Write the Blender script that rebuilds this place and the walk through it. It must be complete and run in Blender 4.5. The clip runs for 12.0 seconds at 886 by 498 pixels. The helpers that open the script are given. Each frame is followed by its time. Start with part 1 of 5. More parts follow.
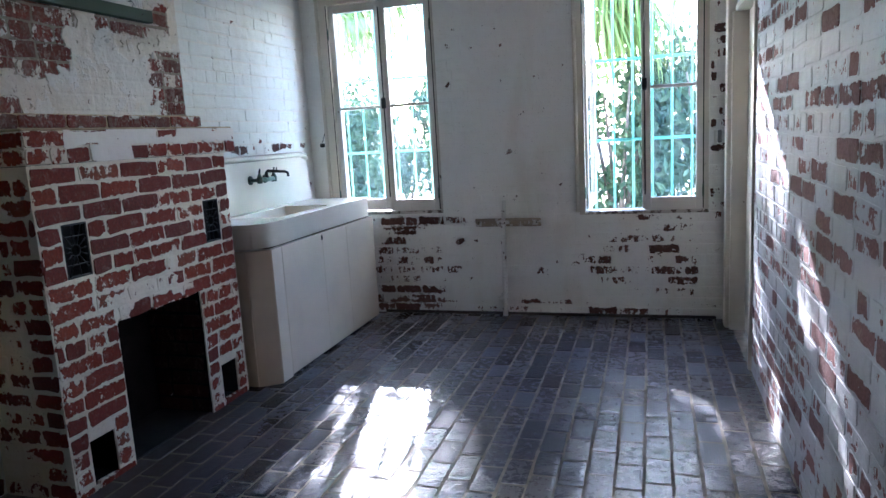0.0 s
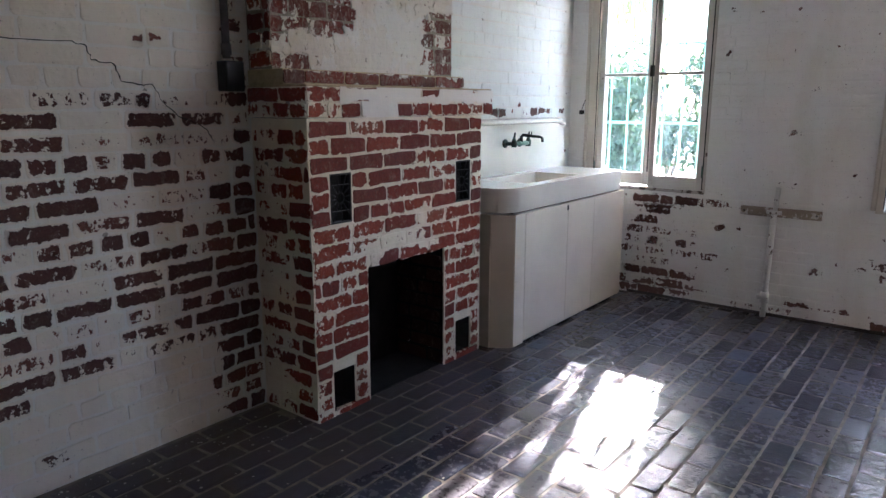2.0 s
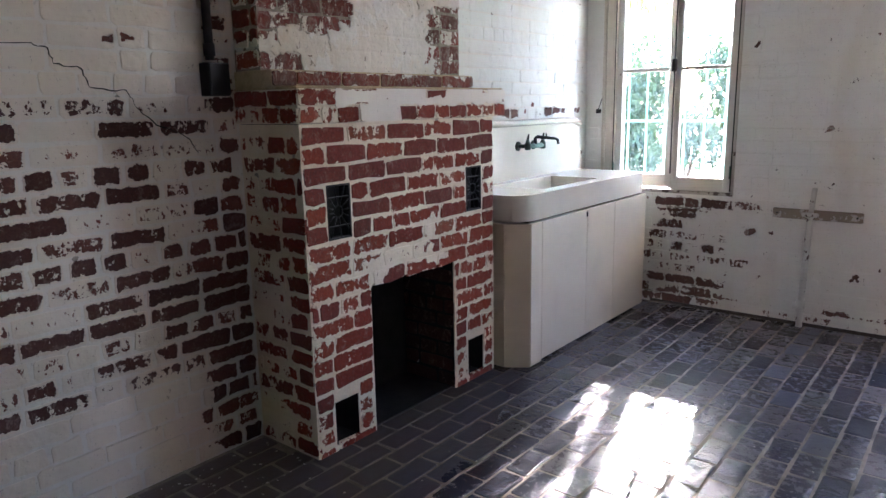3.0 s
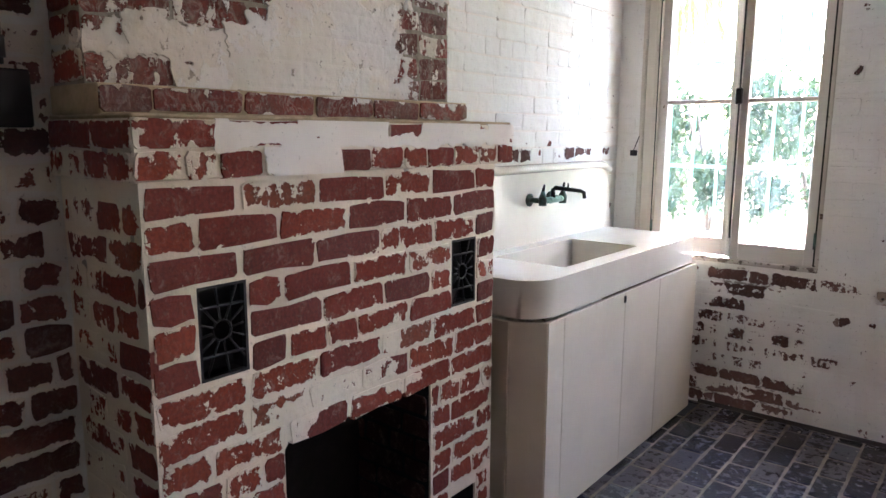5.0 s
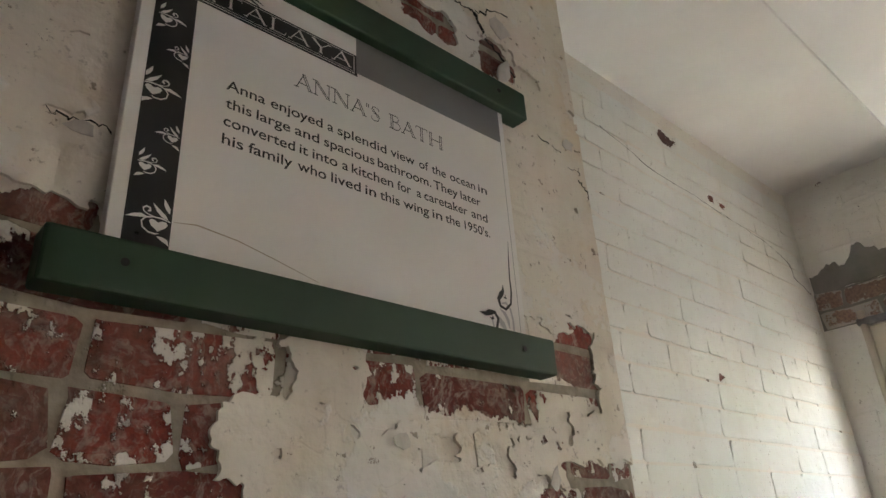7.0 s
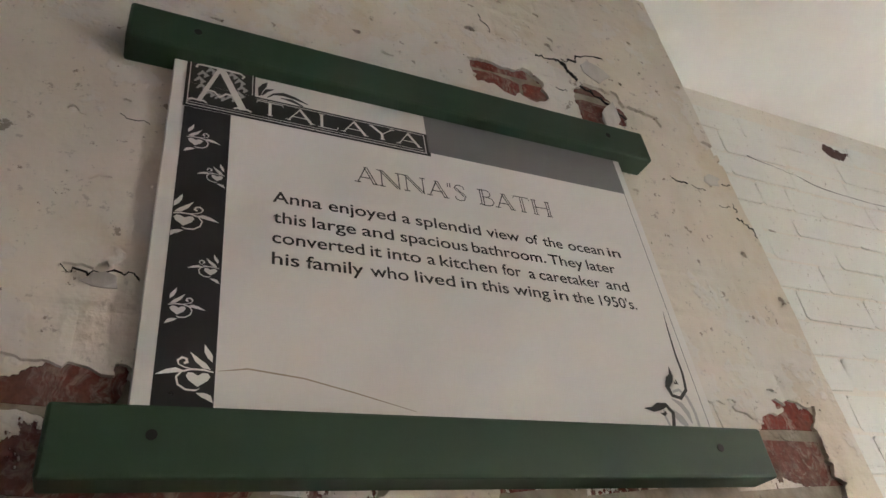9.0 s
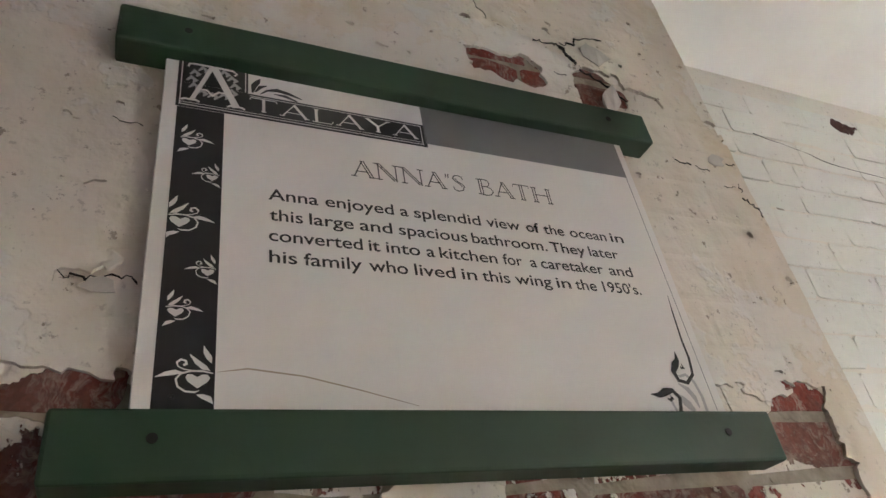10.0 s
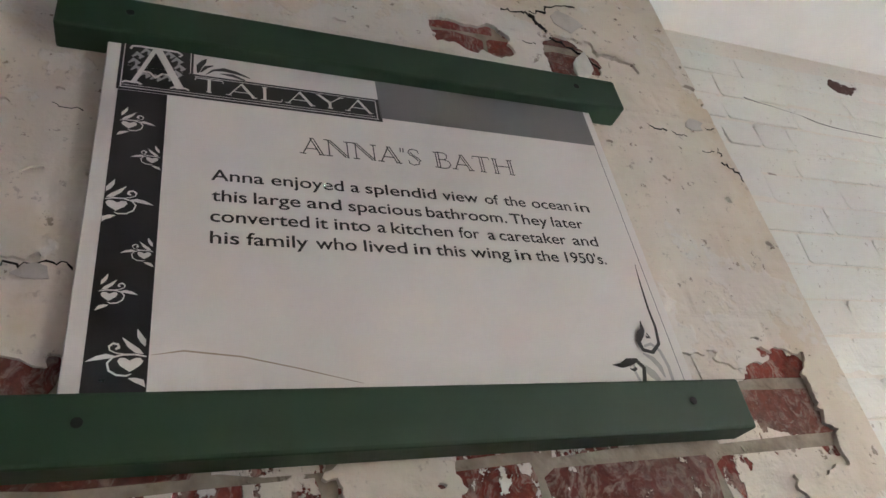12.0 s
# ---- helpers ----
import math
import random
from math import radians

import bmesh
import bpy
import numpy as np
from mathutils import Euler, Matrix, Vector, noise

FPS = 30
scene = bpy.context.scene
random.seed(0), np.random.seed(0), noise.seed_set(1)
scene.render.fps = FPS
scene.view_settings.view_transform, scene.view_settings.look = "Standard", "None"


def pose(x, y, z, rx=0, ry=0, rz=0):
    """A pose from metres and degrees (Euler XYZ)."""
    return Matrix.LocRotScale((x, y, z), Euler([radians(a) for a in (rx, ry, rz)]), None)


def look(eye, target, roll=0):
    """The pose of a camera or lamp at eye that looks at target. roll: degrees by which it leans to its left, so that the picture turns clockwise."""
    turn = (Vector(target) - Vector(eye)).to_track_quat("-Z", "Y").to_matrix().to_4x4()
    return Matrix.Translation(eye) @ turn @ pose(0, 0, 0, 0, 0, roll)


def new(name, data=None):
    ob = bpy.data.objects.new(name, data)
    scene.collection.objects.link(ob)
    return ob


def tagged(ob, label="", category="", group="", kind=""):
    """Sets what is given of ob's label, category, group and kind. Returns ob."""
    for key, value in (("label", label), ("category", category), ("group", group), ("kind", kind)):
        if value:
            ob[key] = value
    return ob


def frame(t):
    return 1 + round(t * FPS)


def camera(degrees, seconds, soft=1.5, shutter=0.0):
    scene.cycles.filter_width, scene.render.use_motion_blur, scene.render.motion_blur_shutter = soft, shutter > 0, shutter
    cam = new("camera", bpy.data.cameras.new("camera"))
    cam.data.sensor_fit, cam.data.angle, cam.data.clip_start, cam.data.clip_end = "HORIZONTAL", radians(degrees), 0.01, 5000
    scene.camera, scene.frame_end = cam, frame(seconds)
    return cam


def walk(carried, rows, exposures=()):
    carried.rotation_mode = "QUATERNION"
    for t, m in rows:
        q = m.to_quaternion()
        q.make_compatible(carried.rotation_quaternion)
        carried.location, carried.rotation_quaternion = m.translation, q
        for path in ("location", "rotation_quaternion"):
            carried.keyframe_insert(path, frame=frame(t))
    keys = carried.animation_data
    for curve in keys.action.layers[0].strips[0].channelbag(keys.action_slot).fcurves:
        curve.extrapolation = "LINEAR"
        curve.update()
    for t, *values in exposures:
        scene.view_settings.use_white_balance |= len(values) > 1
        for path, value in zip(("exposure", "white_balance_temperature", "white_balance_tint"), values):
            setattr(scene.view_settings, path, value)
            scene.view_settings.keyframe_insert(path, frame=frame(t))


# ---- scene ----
cam = camera(65.9, 12.0)
METRES, EYE, TILT, LEAN, TURN = 3.2, 1.37, 0.0, 0.0, 17.2
ROWS = [
    (0.0, 0.0, 0.0, 0.0, -0.54, -9.49, 3.26),
    (0.5, -0.0145, 0.0219, 0.0021, 10.16, -9.88, 2.47),
    (1.0, -0.0073, 0.0258, 0.0088, 17.67, -10.33, 1.4),
    (1.5, 0.0004, 0.0284, 0.011, 20.03, -11.09, -0.31),
    (2.0, 0.0031, 0.0325, 0.0088, 20.92, -11.94, 0.01),
    (2.5, -0.0042, 0.0554, 0.0076, 22.12, -12.4, 2.96),
    (3.0, -0.0272, 0.1197, 0.0083, 21.69, -11.79, 1.17),
    (5.0, -0.1361, 0.4716, 0.0222, 22.17, -9.56, -0.17),
    (5.5, -0.176, 0.5643, 0.0339, 21.7, -5.58, -0.3),
    (6.0, -0.2089, 0.663, 0.0584, 26.27, 1.4, -0.01),
    (6.5, -0.2612, 0.7406, 0.0896, 28.25, 15.66, 1.45),
    (7.0, -0.3119, 0.7932, 0.1179, 30.76, 24.28, 3.34),
    (7.5, -0.329, 0.8248, 0.1344, 35.65, 30.67, 3.74),
    (9.5, -0.3297, 0.8544, 0.1416, 50.24, 34.61, 8.35),
    (10.0, -0.3276, 0.8564, 0.1425, 50.38, 34.0, 8.72),
    (10.5, -0.3278, 0.8582, 0.1418, 51.43, 33.95, 8.86),
    (11.0, -0.3264, 0.8594, 0.1421, 52.19, 33.68, 9.14),
    (11.5, -0.3268, 0.8624, 0.1417, 53.52, 33.59, 9.46),
    (12.0, -0.3179, 0.8785, 0.1388, 52.99, 33.07, 9.6),
]
EXPOSURES = [(0.0, 4.68, 5250, 20), (1.0, 4.5, 5600, 23), (2.5, 5.15, 5900, 26), (5.0, 5.32, 6350, 29), (6.0, 4.7, 6500, 24), (7.0, 5.0, 6950, 22), (7.7, 5.48, 6850, 23), (9.3, 5.58, 6700, 24), (12.0, 5.65, 6350, 26)]
walk(cam, [(t, pose(0, 0, EYE, TILT, LEAN, TURN) @ pose(METRES * x, METRES * y, METRES * z, 90 + pitch, roll, yaw)) for t, x, y, z, yaw, pitch, roll in ROWS], EXPOSURES)

# ---- plan, in metres ----
WEST, EAST, NORTH, SOUTH = -2.572, 0.516, 4.944, -2.4      # room faces
CEIL = 3.05
THICK = 0.32                                               # outer wall
CH_FRONT, CH_UP = -2.20, -2.408                            # chimney breast: lower and upper face
CH_Y0, CH_Y1 = 1.985, 3.224
COURSE, STRETCH, HEAD, JOINT = 0.0766, 0.212, 0.100, 0.014
W1 = (-2.415, -1.512, 0.785, 2.43)                          # window openings: x0, x1, z0, z1
W2 = (-0.490, 0.374, 0.750, 2.43)
DOOR = (3.90, 4.72, 2.05)                                  # y0, y1, height of the east door

# ---- world, sun, lights ----
SUN_SLOPE = (-0.26, 1.0, 0.565)
sun_dir = Vector(SUN_SLOPE).normalized()
world = bpy.data.worlds.new("world")
scene.world = world
world.use_nodes = True
wn = world.node_tree
sky = wn.nodes.new("ShaderNodeTexSky")
sky.sky_type, sky.sun_disc = "NISHITA", False
sky.sun_elevation = math.asin(sun_dir.z)
sky.sun_rotation = math.atan2(sun_dir.x, sun_dir.y)
wn.links.new(sky.outputs[0], wn.nodes["Background"].inputs[0])
wn.nodes["Background"].inputs[1].default_value = 0.15
sun_data = bpy.data.lights.new("sun", "SUN")
sun_data.energy, sun_data.angle, sun_data.color = 3.5, radians(0.6), (1.0, 0.93, 0.82)
sun_lamp = new("sun", sun_data)
sun_lamp.matrix_world = look(sun_dir * 40, (0, 0, 0))


# ---- materials ----
class Net:
    """A material's nodes, wired by short calls."""

    def __init__(self, name):
        self.mat = bpy.data.materials.new(name)
        self.mat.use_nodes = True
        self.t = self.mat.node_tree
        self.bsdf = self.t.nodes["Principled BSDF"]

    def n(self, kind):
        return self.t.nodes.new("ShaderNode" + kind)

    def put(self, sock, value):
        if isinstance(value, bpy.types.NodeSocket):
            self.t.links.new(value, sock)
        elif value is not None:
            sock.default_value = value

    def math(self, op, a, b=None, c=None, clamp=False):
        node = self.n("Math")
        node.operation, node.use_clamp = op, clamp
        for s, v in zip(node.inputs, (a, b, c)):
            self.put(s, v)
        return node.outputs[0]

    def vec(self, op, a, b=None):
        node = self.n("VectorMath")
        node.operation = op
        self.put(node.inputs[0], a)
        self.put(node.inputs[1], b)
        return node.outputs["Value"] if op in ("LENGTH", "DISTANCE") else node.outputs[0]

    def noise(self, scale, detail=4.0, rough=0.55, vector=None, dist=0.0):
        node = self.n("TexNoise")
        node.inputs["Scale"].default_value, node.inputs["Detail"].default_value = scale, detail
        node.inputs["Roughness"].default_value, node.inputs["Distortion"].default_value = rough, dist
        self.put(node.inputs["Vector"], vector if vector is not None else self.pos())
        return node.outputs[0]

    def pos(self):
        return self.n("NewGeometry").outputs["Position"]

    def obj(self):
        return self.n("TexCoord").outputs["Object"]

    def rand(self):
        a, b = self.n("ObjectInfo").outputs["Random"], self.n("NewGeometry").outputs["Random Per Island"]
        return self.math("FRACT", self.math("ADD", a, self.math("MULTIPLY", b, 7.31)))

    def ramp(self, fac, *stops, mode="LINEAR"):
        node = self.n("ValToRGB")
        node.color_ramp.interpolation = mode
        els = node.color_ramp.elements
        while len(els) < len(stops):
            els.new(0.5)
        for e, (p, c) in zip(els, stops):
            e.position, e.color = p, (*c, 1) if len(c) == 3 else c
        self.put(node.inputs[0], fac)
        return node.outputs[0]

    def mapr(self, v, a, b, c=0.0, d=1.0, smooth=True):
        node = self.n("MapRange")
        node.interpolation_type = "SMOOTHSTEP" if smooth else "LINEAR"
        for s, x in zip(node.inputs, (v, a, b, c, d)):
            self.put(s, x)
        return node.outputs[0]

    def mix(self, fac, a, b, blend="MIX"):
        node = self.n("Mix")
        node.data_type, node.blend_type = "RGBA", blend
        self.put(node.inputs[0], fac)
        self.put(node.inputs[6], (*a, 1) if isinstance(a, tuple) else a)
        self.put(node.inputs[7], (*b, 1) if isinstance(b, tuple) else b)
        return node.outputs[2]

    def bump(self, height, strength=0.4, dist=0.004, normal=None):
        node = self.n("Bump")
        node.inputs["Strength"].default_value, node.inputs["Distance"].default_value = strength, dist
        self.put(node.inputs["Height"], height)
        self.put(node.inputs["Normal"], normal)
        return node.outputs[0]

    def done(self, color, rough=0.6, normal=None, metal=0.0, spec=None):
        self.put(self.bsdf.inputs["Base Color"], (*color, 1) if isinstance(color, tuple) else color)
        self.put(self.bsdf.inputs["Roughness"], rough)
        self.put(self.bsdf.inputs["Metallic"], metal)
        if spec is not None:
            self.put(self.bsdf.inputs["Specular IOR Level"], spec)
        if normal is not None:
            self.put(self.bsdf.inputs["Normal"], normal)
        return self.mat


BRICK_TONES = ((0.0, (0.125, 0.066, 0.064)), (0.14, (0.15, 0.040, 0.030)), (0.5, (0.22, 0.038, 0.022)), (0.8, (0.285, 0.056, 0.027)), (0.9, (0.26, 0.090, 0.048)), (1.0, (0.15, 0.080, 0.078)))
OLD_TONES = ((0.0, (0.07, 0.035, 0.032)), (0.35, (0.11, 0.045, 0.036)), (0.7, (0.17, 0.055, 0.040)), (0.86, (0.23, 0.07, 0.045)), (1.0, (0.13, 0.10, 0.09)))
WHITE = (0.79, 0.77, 0.72)


def peeling(name, bias, regions=(), tones=BRICK_TONES, white=WHITE, mortar=False, spread=0.5, fleck=0.3, grime=0.25, pock=0.9, relief=0.75, rimmed=0.45, mids=13.0, depth=0.005, broad=1.0, layer=None, bed=((0.26, 0.235, 0.20), (0.42, 0.39, 0.34)), dusty=0.0):
    """Old white paint that has come off in flakes. bias: above 0 painted, below 0 bare; regions: centre, radii and what they add to it."""
    m = Net(name)
    p, r = m.pos(), m.rand()
    big, mid, fine = m.noise(2.3, 3), m.noise(mids, 5, 0.62), m.noise(60, 4, 0.65)
    v = m.math("ADD", bias, m.math("MULTIPLY", m.math("SUBTRACT", mid, 0.5), 1.9))
    v = m.math("ADD", v, m.math("MULTIPLY", m.math("SUBTRACT", fine, 0.5), fleck * 2))
    v = m.math("ADD", v, m.math("MULTIPLY", m.math("SUBTRACT", big, 0.5), broad))
    drip = m.noise(30, 4, 0.6, m.vec("MULTIPLY", p, (1.0, 1.0, 0.3)))
    v = m.math("ADD", v, m.math("MULTIPLY", m.math("SUBTRACT", drip, 0.5), fleck * 2.6))
    v = m.math("SUBTRACT", v, m.mapr(m.noise(11, 2, 0.4), 0.70, 0.73, 0.0, pock))
    if not mortar:
        v = m.math("ADD", v, m.math("MULTIPLY", m.math("SUBTRACT", r, 0.5), spread * 2))
        rim = m.n("Attribute")
        rim.attribute_name = "edge"
        v = m.math("ADD", v, m.math("MULTIPLY", rim.outputs["Fac"], rimmed))
    shift = m.n("TexNoise")
    shift.inputs["Scale"].default_value, shift.inputs["Detail"].default_value = 9.0, 5.0
    m.put(shift.inputs["Vector"], p)
    p = m.vec("ADD", p, m.vec("MULTIPLY", m.vec("SUBTRACT", shift.outputs["Color"], (0.5, 0.5, 0.5)), (0.24, 0.24, 0.10)))
    for c, rad, amount in regions:
        d = m.vec("LENGTH", m.vec("DIVIDE", m.vec("SUBTRACT", p, c), rad))
        v = m.math("ADD", v, m.mapr(d, 0.8, 1.15, amount, 0.0))
    paint = m.mapr(v, -0.03, 0.03)
    edge = m.mapr(v, -0.12, 0.10)
    if mortar:
        under = m.ramp(m.noise(35, 4), (0.3, bed[0]), (0.7, bed[1]))
    else:
        under = m.ramp(m.math("ADD", m.math("MULTIPLY", r, 0.75), m.math("MULTIPLY", mid, 0.3)), *tones)
        under = m.mix(m.mapr(fine, 0.56, 0.74, 0.0, 0.2), under, (0.42, 0.36, 0.32))
        under = m.mix(m.mapr(m.noise(24, 7, 0.75, m.vec("MULTIPLY", p, (1.0, 1.0, 0.55))), 0.53, 0.70, 0.0, 0.38), under, (0.44, 0.35, 0.29))
        if dusty:
            under = m.mix(m.mapr(m.noise(55, 5, 0.7, m.vec("MULTIPLY", p, (1.0, 1.0, 0.18))), 0.47, 0.62, 0.0, dusty), under, (0.47, 0.42, 0.35))
            under = m.mix(m.mapr(m.noise(8, 5, 0.65), 0.45, 0.65, 0.0, dusty), under, (0.17, 0.13, 0.10))
        under = m.mix(m.mapr(m.noise(110, 2), 0.35, 0.6, 0.30, 0.0), under, (0.04, 0.02, 0.018))
    dirt = m.mapr(m.noise(1.7, 5, 0.6), 0.35, 0.75, 0.0, grime)
    coat = m.mix(dirt, white, (white[0] * 0.72, white[1] * 0.66, white[2] * 0.55))
    coat = m.mix(m.mapr(m.noise(9, 6, 0.7), 0.55, 0.8, 0.0, 0.35), coat, (white[0] * 0.8, white[1] * 0.77, white[2] * 0.70))
    coat = m.mix(m.mapr(m.noise(75, 3, 0.7), 0.62, 0.72, 0.0, 0.5), coat, (0.33, 0.29, 0.25))
    coat = m.mix(m.mapr(m.noise(38, 5, 0.75), 0.64, 0.70, 0.0, 0.6), coat, (0.24, 0.19, 0.15))
    coat = m.mix(m.mapr(m.noise(3.5, 4, 0.6, m.vec("MULTIPLY", m.pos(), (1.0, 1.0, 0.25))), 0.52, 0.75, 0.0, grime), coat, (white[0] * 0.70, white[1] * 0.60, white[2] * 0.46))
    second = 0.0
    if layer:
        second = m.mapr(m.noise(3.2, 6, 0.66), 0.50, 0.525)
        coat = m.mix(m.math("MULTIPLY", second, 0.4), coat, layer)
        coat = m.mix(m.mapr(m.noise(5.5, 5, 0.6), 0.56, 0.72, 0.0, 0.5), coat, (0.60, 0.48, 0.31))
        coat = m.mix(m.mapr(m.noise(27, 5, 0.7), 0.63, 0.66, 0.0, 0.75), coat, (0.20, 0.15, 0.11))
    hair = m.math("MULTIPLY", m.mapr(m.math("ABSOLUTE", m.math("SUBTRACT", m.noise(3.5, 3, 0.5), 0.5)), 0.0, 0.004, 1.0, 0.0), m.mapr(m.noise(4.1, 2), 0.56, 0.64))
    coat = m.mix(m.math("MULTIPLY", hair, 0.06), coat, (0.17, 0.13, 0.10))
    color = m.mix(paint, under, coat)
    height = m.math("ADD", m.math("ADD", m.math("MULTIPLY", edge, 0.9), m.math("MULTIPLY", second, 0.22)), m.math("ADD", m.math("MULTIPLY", fine, 0.25), m.math("SUBTRACT", m.math("MULTIPLY", m.noise(16, 4, 0.5), 1.5), m.math("MULTIPLY", hair, 0.05))))
    return m.done(color, m.mapr(paint, 0, 1, 0.9, 0.55), m.bump(height, relief, depth), spec=0.35)


def plain(name, color, rough=0.5, metal=0.0, var=0.2, scale=8.0, bump=0.15, grain=60.0, other=None):
    m = Net(name)
    low = other or tuple(c * (1 - var) for c in color)
    c = m.mix(m.mapr(m.noise(scale, 5, 0.6), 0.35, 0.7), color, low)
    h = m.noise(grain, 4, 0.6)
    return m.done(c, m.math("ADD", rough - 0.06, m.math("MULTIPLY", h, 0.12)), m.bump(h, bump, 0.002), metal)


def chipped(name, color, under, amount=0.68, rough=0.45, scale=14.0):
    """Paint on wood or metal, chipped here and there."""
    m = Net(name)
    a = m.noise(scale, 6, 0.65)
    f = m.mapr(a, amount, amount + 0.02)
    base = m.mix(m.mapr(m.noise(3, 5), 0.35, 0.75, 0, 0.5), color, tuple(c * 0.8 for c in color))
    base = m.mix(f, base, under)
    h = m.math("SUBTRACT", m.math("MULTIPLY", m.noise(40, 4), 0.4), f)
    return m.done(base, rough, m.bump(h, 0.4, 0.003))


CREAM = chipped("cream_paint", (0.66, 0.60, 0.49), (0.22, 0.18, 0.14), 0.70)
SASH = chipped("sash_paint", (0.68, 0.65, 0.58), (0.24, 0.20, 0.16), 0.69)
SILL = chipped("sill_paint", (0.50, 0.46, 0.40), (0.12, 0.09, 0.07), 0.52, 0.6, 26.0)
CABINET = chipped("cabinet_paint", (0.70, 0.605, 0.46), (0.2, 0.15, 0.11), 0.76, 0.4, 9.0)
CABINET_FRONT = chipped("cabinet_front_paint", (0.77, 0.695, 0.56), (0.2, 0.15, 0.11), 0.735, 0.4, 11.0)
ENAMEL = plain("white_enamel", (0.80, 0.76, 0.65), 0.14, 0.0, 0.06, 5.0, 0.02)
# Firebox soot; its black also serves as shade in gaps, cracks and holes.
SOOT_AND_SHADE = plain("soot", (0.016, 0.015, 0.014), 0.95, 0.0, 0.5, 12.0, 0.6)
IRON = plain("cast_iron", (0.02, 0.02, 0.021), 0.55, 0.3, 0.4, 20.0, 0.3)
BLACK = plain("black_metal", (0.018, 0.018, 0.02), 0.4, 0.4, 0.4)
GREY = plain("grey_metal", (0.30, 0.30, 0.30), 0.45, 0.7, 0.4, 20.0)
BRASS = plain("tarnished_brass", (0.055, 0.06, 0.05), 0.38, 0.7, 0.4, 30.0, 0.2, other=(0.10, 0.17, 0.14))
VERDIGRIS = plain("verdigris", (0.25, 0.42, 0.36), 0.6, 0.3, 0.5, 40.0, 0.2)
GREEN = chipped("green_paint", (0.012, 0.045, 0.019), (0.05, 0.05, 0.03), 0.74, 0.58, 20.0)
MINT = chipped("mint_bar_paint", (0.16, 0.55, 0.46), (0.3, 0.2, 0.12), 0.74, 0.5, 30.0)
CEMENT = plain("grey_cement", (0.24, 0.225, 0.20), 0.95, 0.0, 0.35, 6.0, 0.6)
PLASTER = plain("white_plaster", (0.82, 0.81, 0.77), 0.8, 0.0, 0.10, 1.5, 0.25, 30.0)
LIME = plain("lime_mortar", (0.54, 0.42, 0.26), 0.95, 0.0, 0.3, 25.0, 0.8)


def glass_mat():
    """Thin old glass with a film of dust."""
    m = Net("window_glass")
    m.bsdf.inputs["Transmission Weight"].default_value = 1.0
    m.bsdf.inputs["IOR"].default_value = 1.03
    m.done((0.95, 0.98, 0.98), 0.0)
    film = m.n("BsdfTranslucent")
    # Blue haze over the view is put into the dust film's tint.
    film.inputs["Color"].default_value = (0.55, 0.78, 1.0, 1)
    mixer = m.n("MixShader")
    m.put(mixer.inputs[0], m.mapr(m.noise(5, 5, 0.7), 0.35, 0.75, 0.005, 0.017))
    m.put(mixer.inputs[1], m.bsdf.outputs[0])
    m.put(mixer.inputs[2], film.outputs[0])
    m.put(m.t.nodes["Material Output"].inputs["Surface"], mixer.outputs[0])
    return m.mat


GLASS = glass_mat()
JAMB = chipped("jamb_paint", (0.60, 0.55, 0.47), (0.12, 0.08, 0.06), 0.62, 0.55, 16.0)


def floor_brick_mat():
    m = Net("floor_brick")
    r = m.rand()
    # Blue in these brick tones is the sky's sheen put into the colour.
    c = m.ramp(r, (0.0, (0.022, 0.027, 0.044)), (0.4, (0.032, 0.036, 0.055)), (0.8, (0.046, 0.038, 0.042)), (1.0, (0.034, 0.042, 0.068)))
    a, b = m.noise(28, 6, 0.65), m.noise(6, 5, 0.6)
    c = m.mix(m.mapr(a, 0.56, 0.75, 0.0, 0.25), c, (0.10, 0.095, 0.10))
    c = m.mix(m.mapr(b, 0.45, 0.85, 0.0, 0.3), c, (0.075, 0.062, 0.055))
    d = m.vec("LENGTH", m.vec("DIVIDE", m.vec("SUBTRACT", m.pos(), (-2.40, 2.05, 0.0)), (0.55, 1.05, 1.0)))
    dust = m.math("MULTIPLY", m.mapr(m.math("ADD", d, m.math("MULTIPLY", a, 0.8)), 0.9, 1.7, 1.0, 0.0), m.mapr(m.noise(18, 5, 0.7), 0.35, 0.7, 0.65, 1.0))
    c = m.mix(m.math("MULTIPLY", dust, 0.8), c, (0.085, 0.060, 0.043))
    h = m.math("ADD", m.math("MULTIPLY", a, 0.9), m.math("MULTIPLY", m.noise(90, 4), 0.4))
    h = m.math("ADD", h, m.math("MULTIPLY", m.noise(14, 3), 0.5))
    gloss = m.math("ADD", m.mapr(r, 0.0, 1.0, 0.245, 0.285, smooth=False), m.mapr(a, 0.35, 0.7, -0.01, 0.03))
    return m.done(c, m.math("ADD", gloss, m.math("MULTIPLY", dust, 0.35)), m.bump(h, 0.45, 0.004), spec=0.45)


FLOOR_BRICK = floor_brick_mat()
GROUT = plain("floor_grout", (0.27, 0.235, 0.19), 0.9, 0.0, 0.5, 12.0, 0.8)


# ---- mesh helpers ----
def bm_box(bm, x0, x1, y0, y1, z0, z1, bevel=0.0, seg=1):
    got = bmesh.ops.create_cube(bm, size=1.0, matrix=Matrix.Translation(((x0 + x1) / 2, (y0 + y1) / 2, (z0 + z1) / 2)) @ Matrix.Diagonal((x1 - x0, y1 - y0, z1 - z0, 1)))
    if bevel:
        es = {e for v in got["verts"] for e in v.link_edges}
        bmesh.ops.bevel(bm, geom=list(es), offset=bevel, segments=seg, affect="EDGES", profile=0.5)
    return bm


def box(*a, **k):
    return bm_box(bmesh.new(), *a, **k)


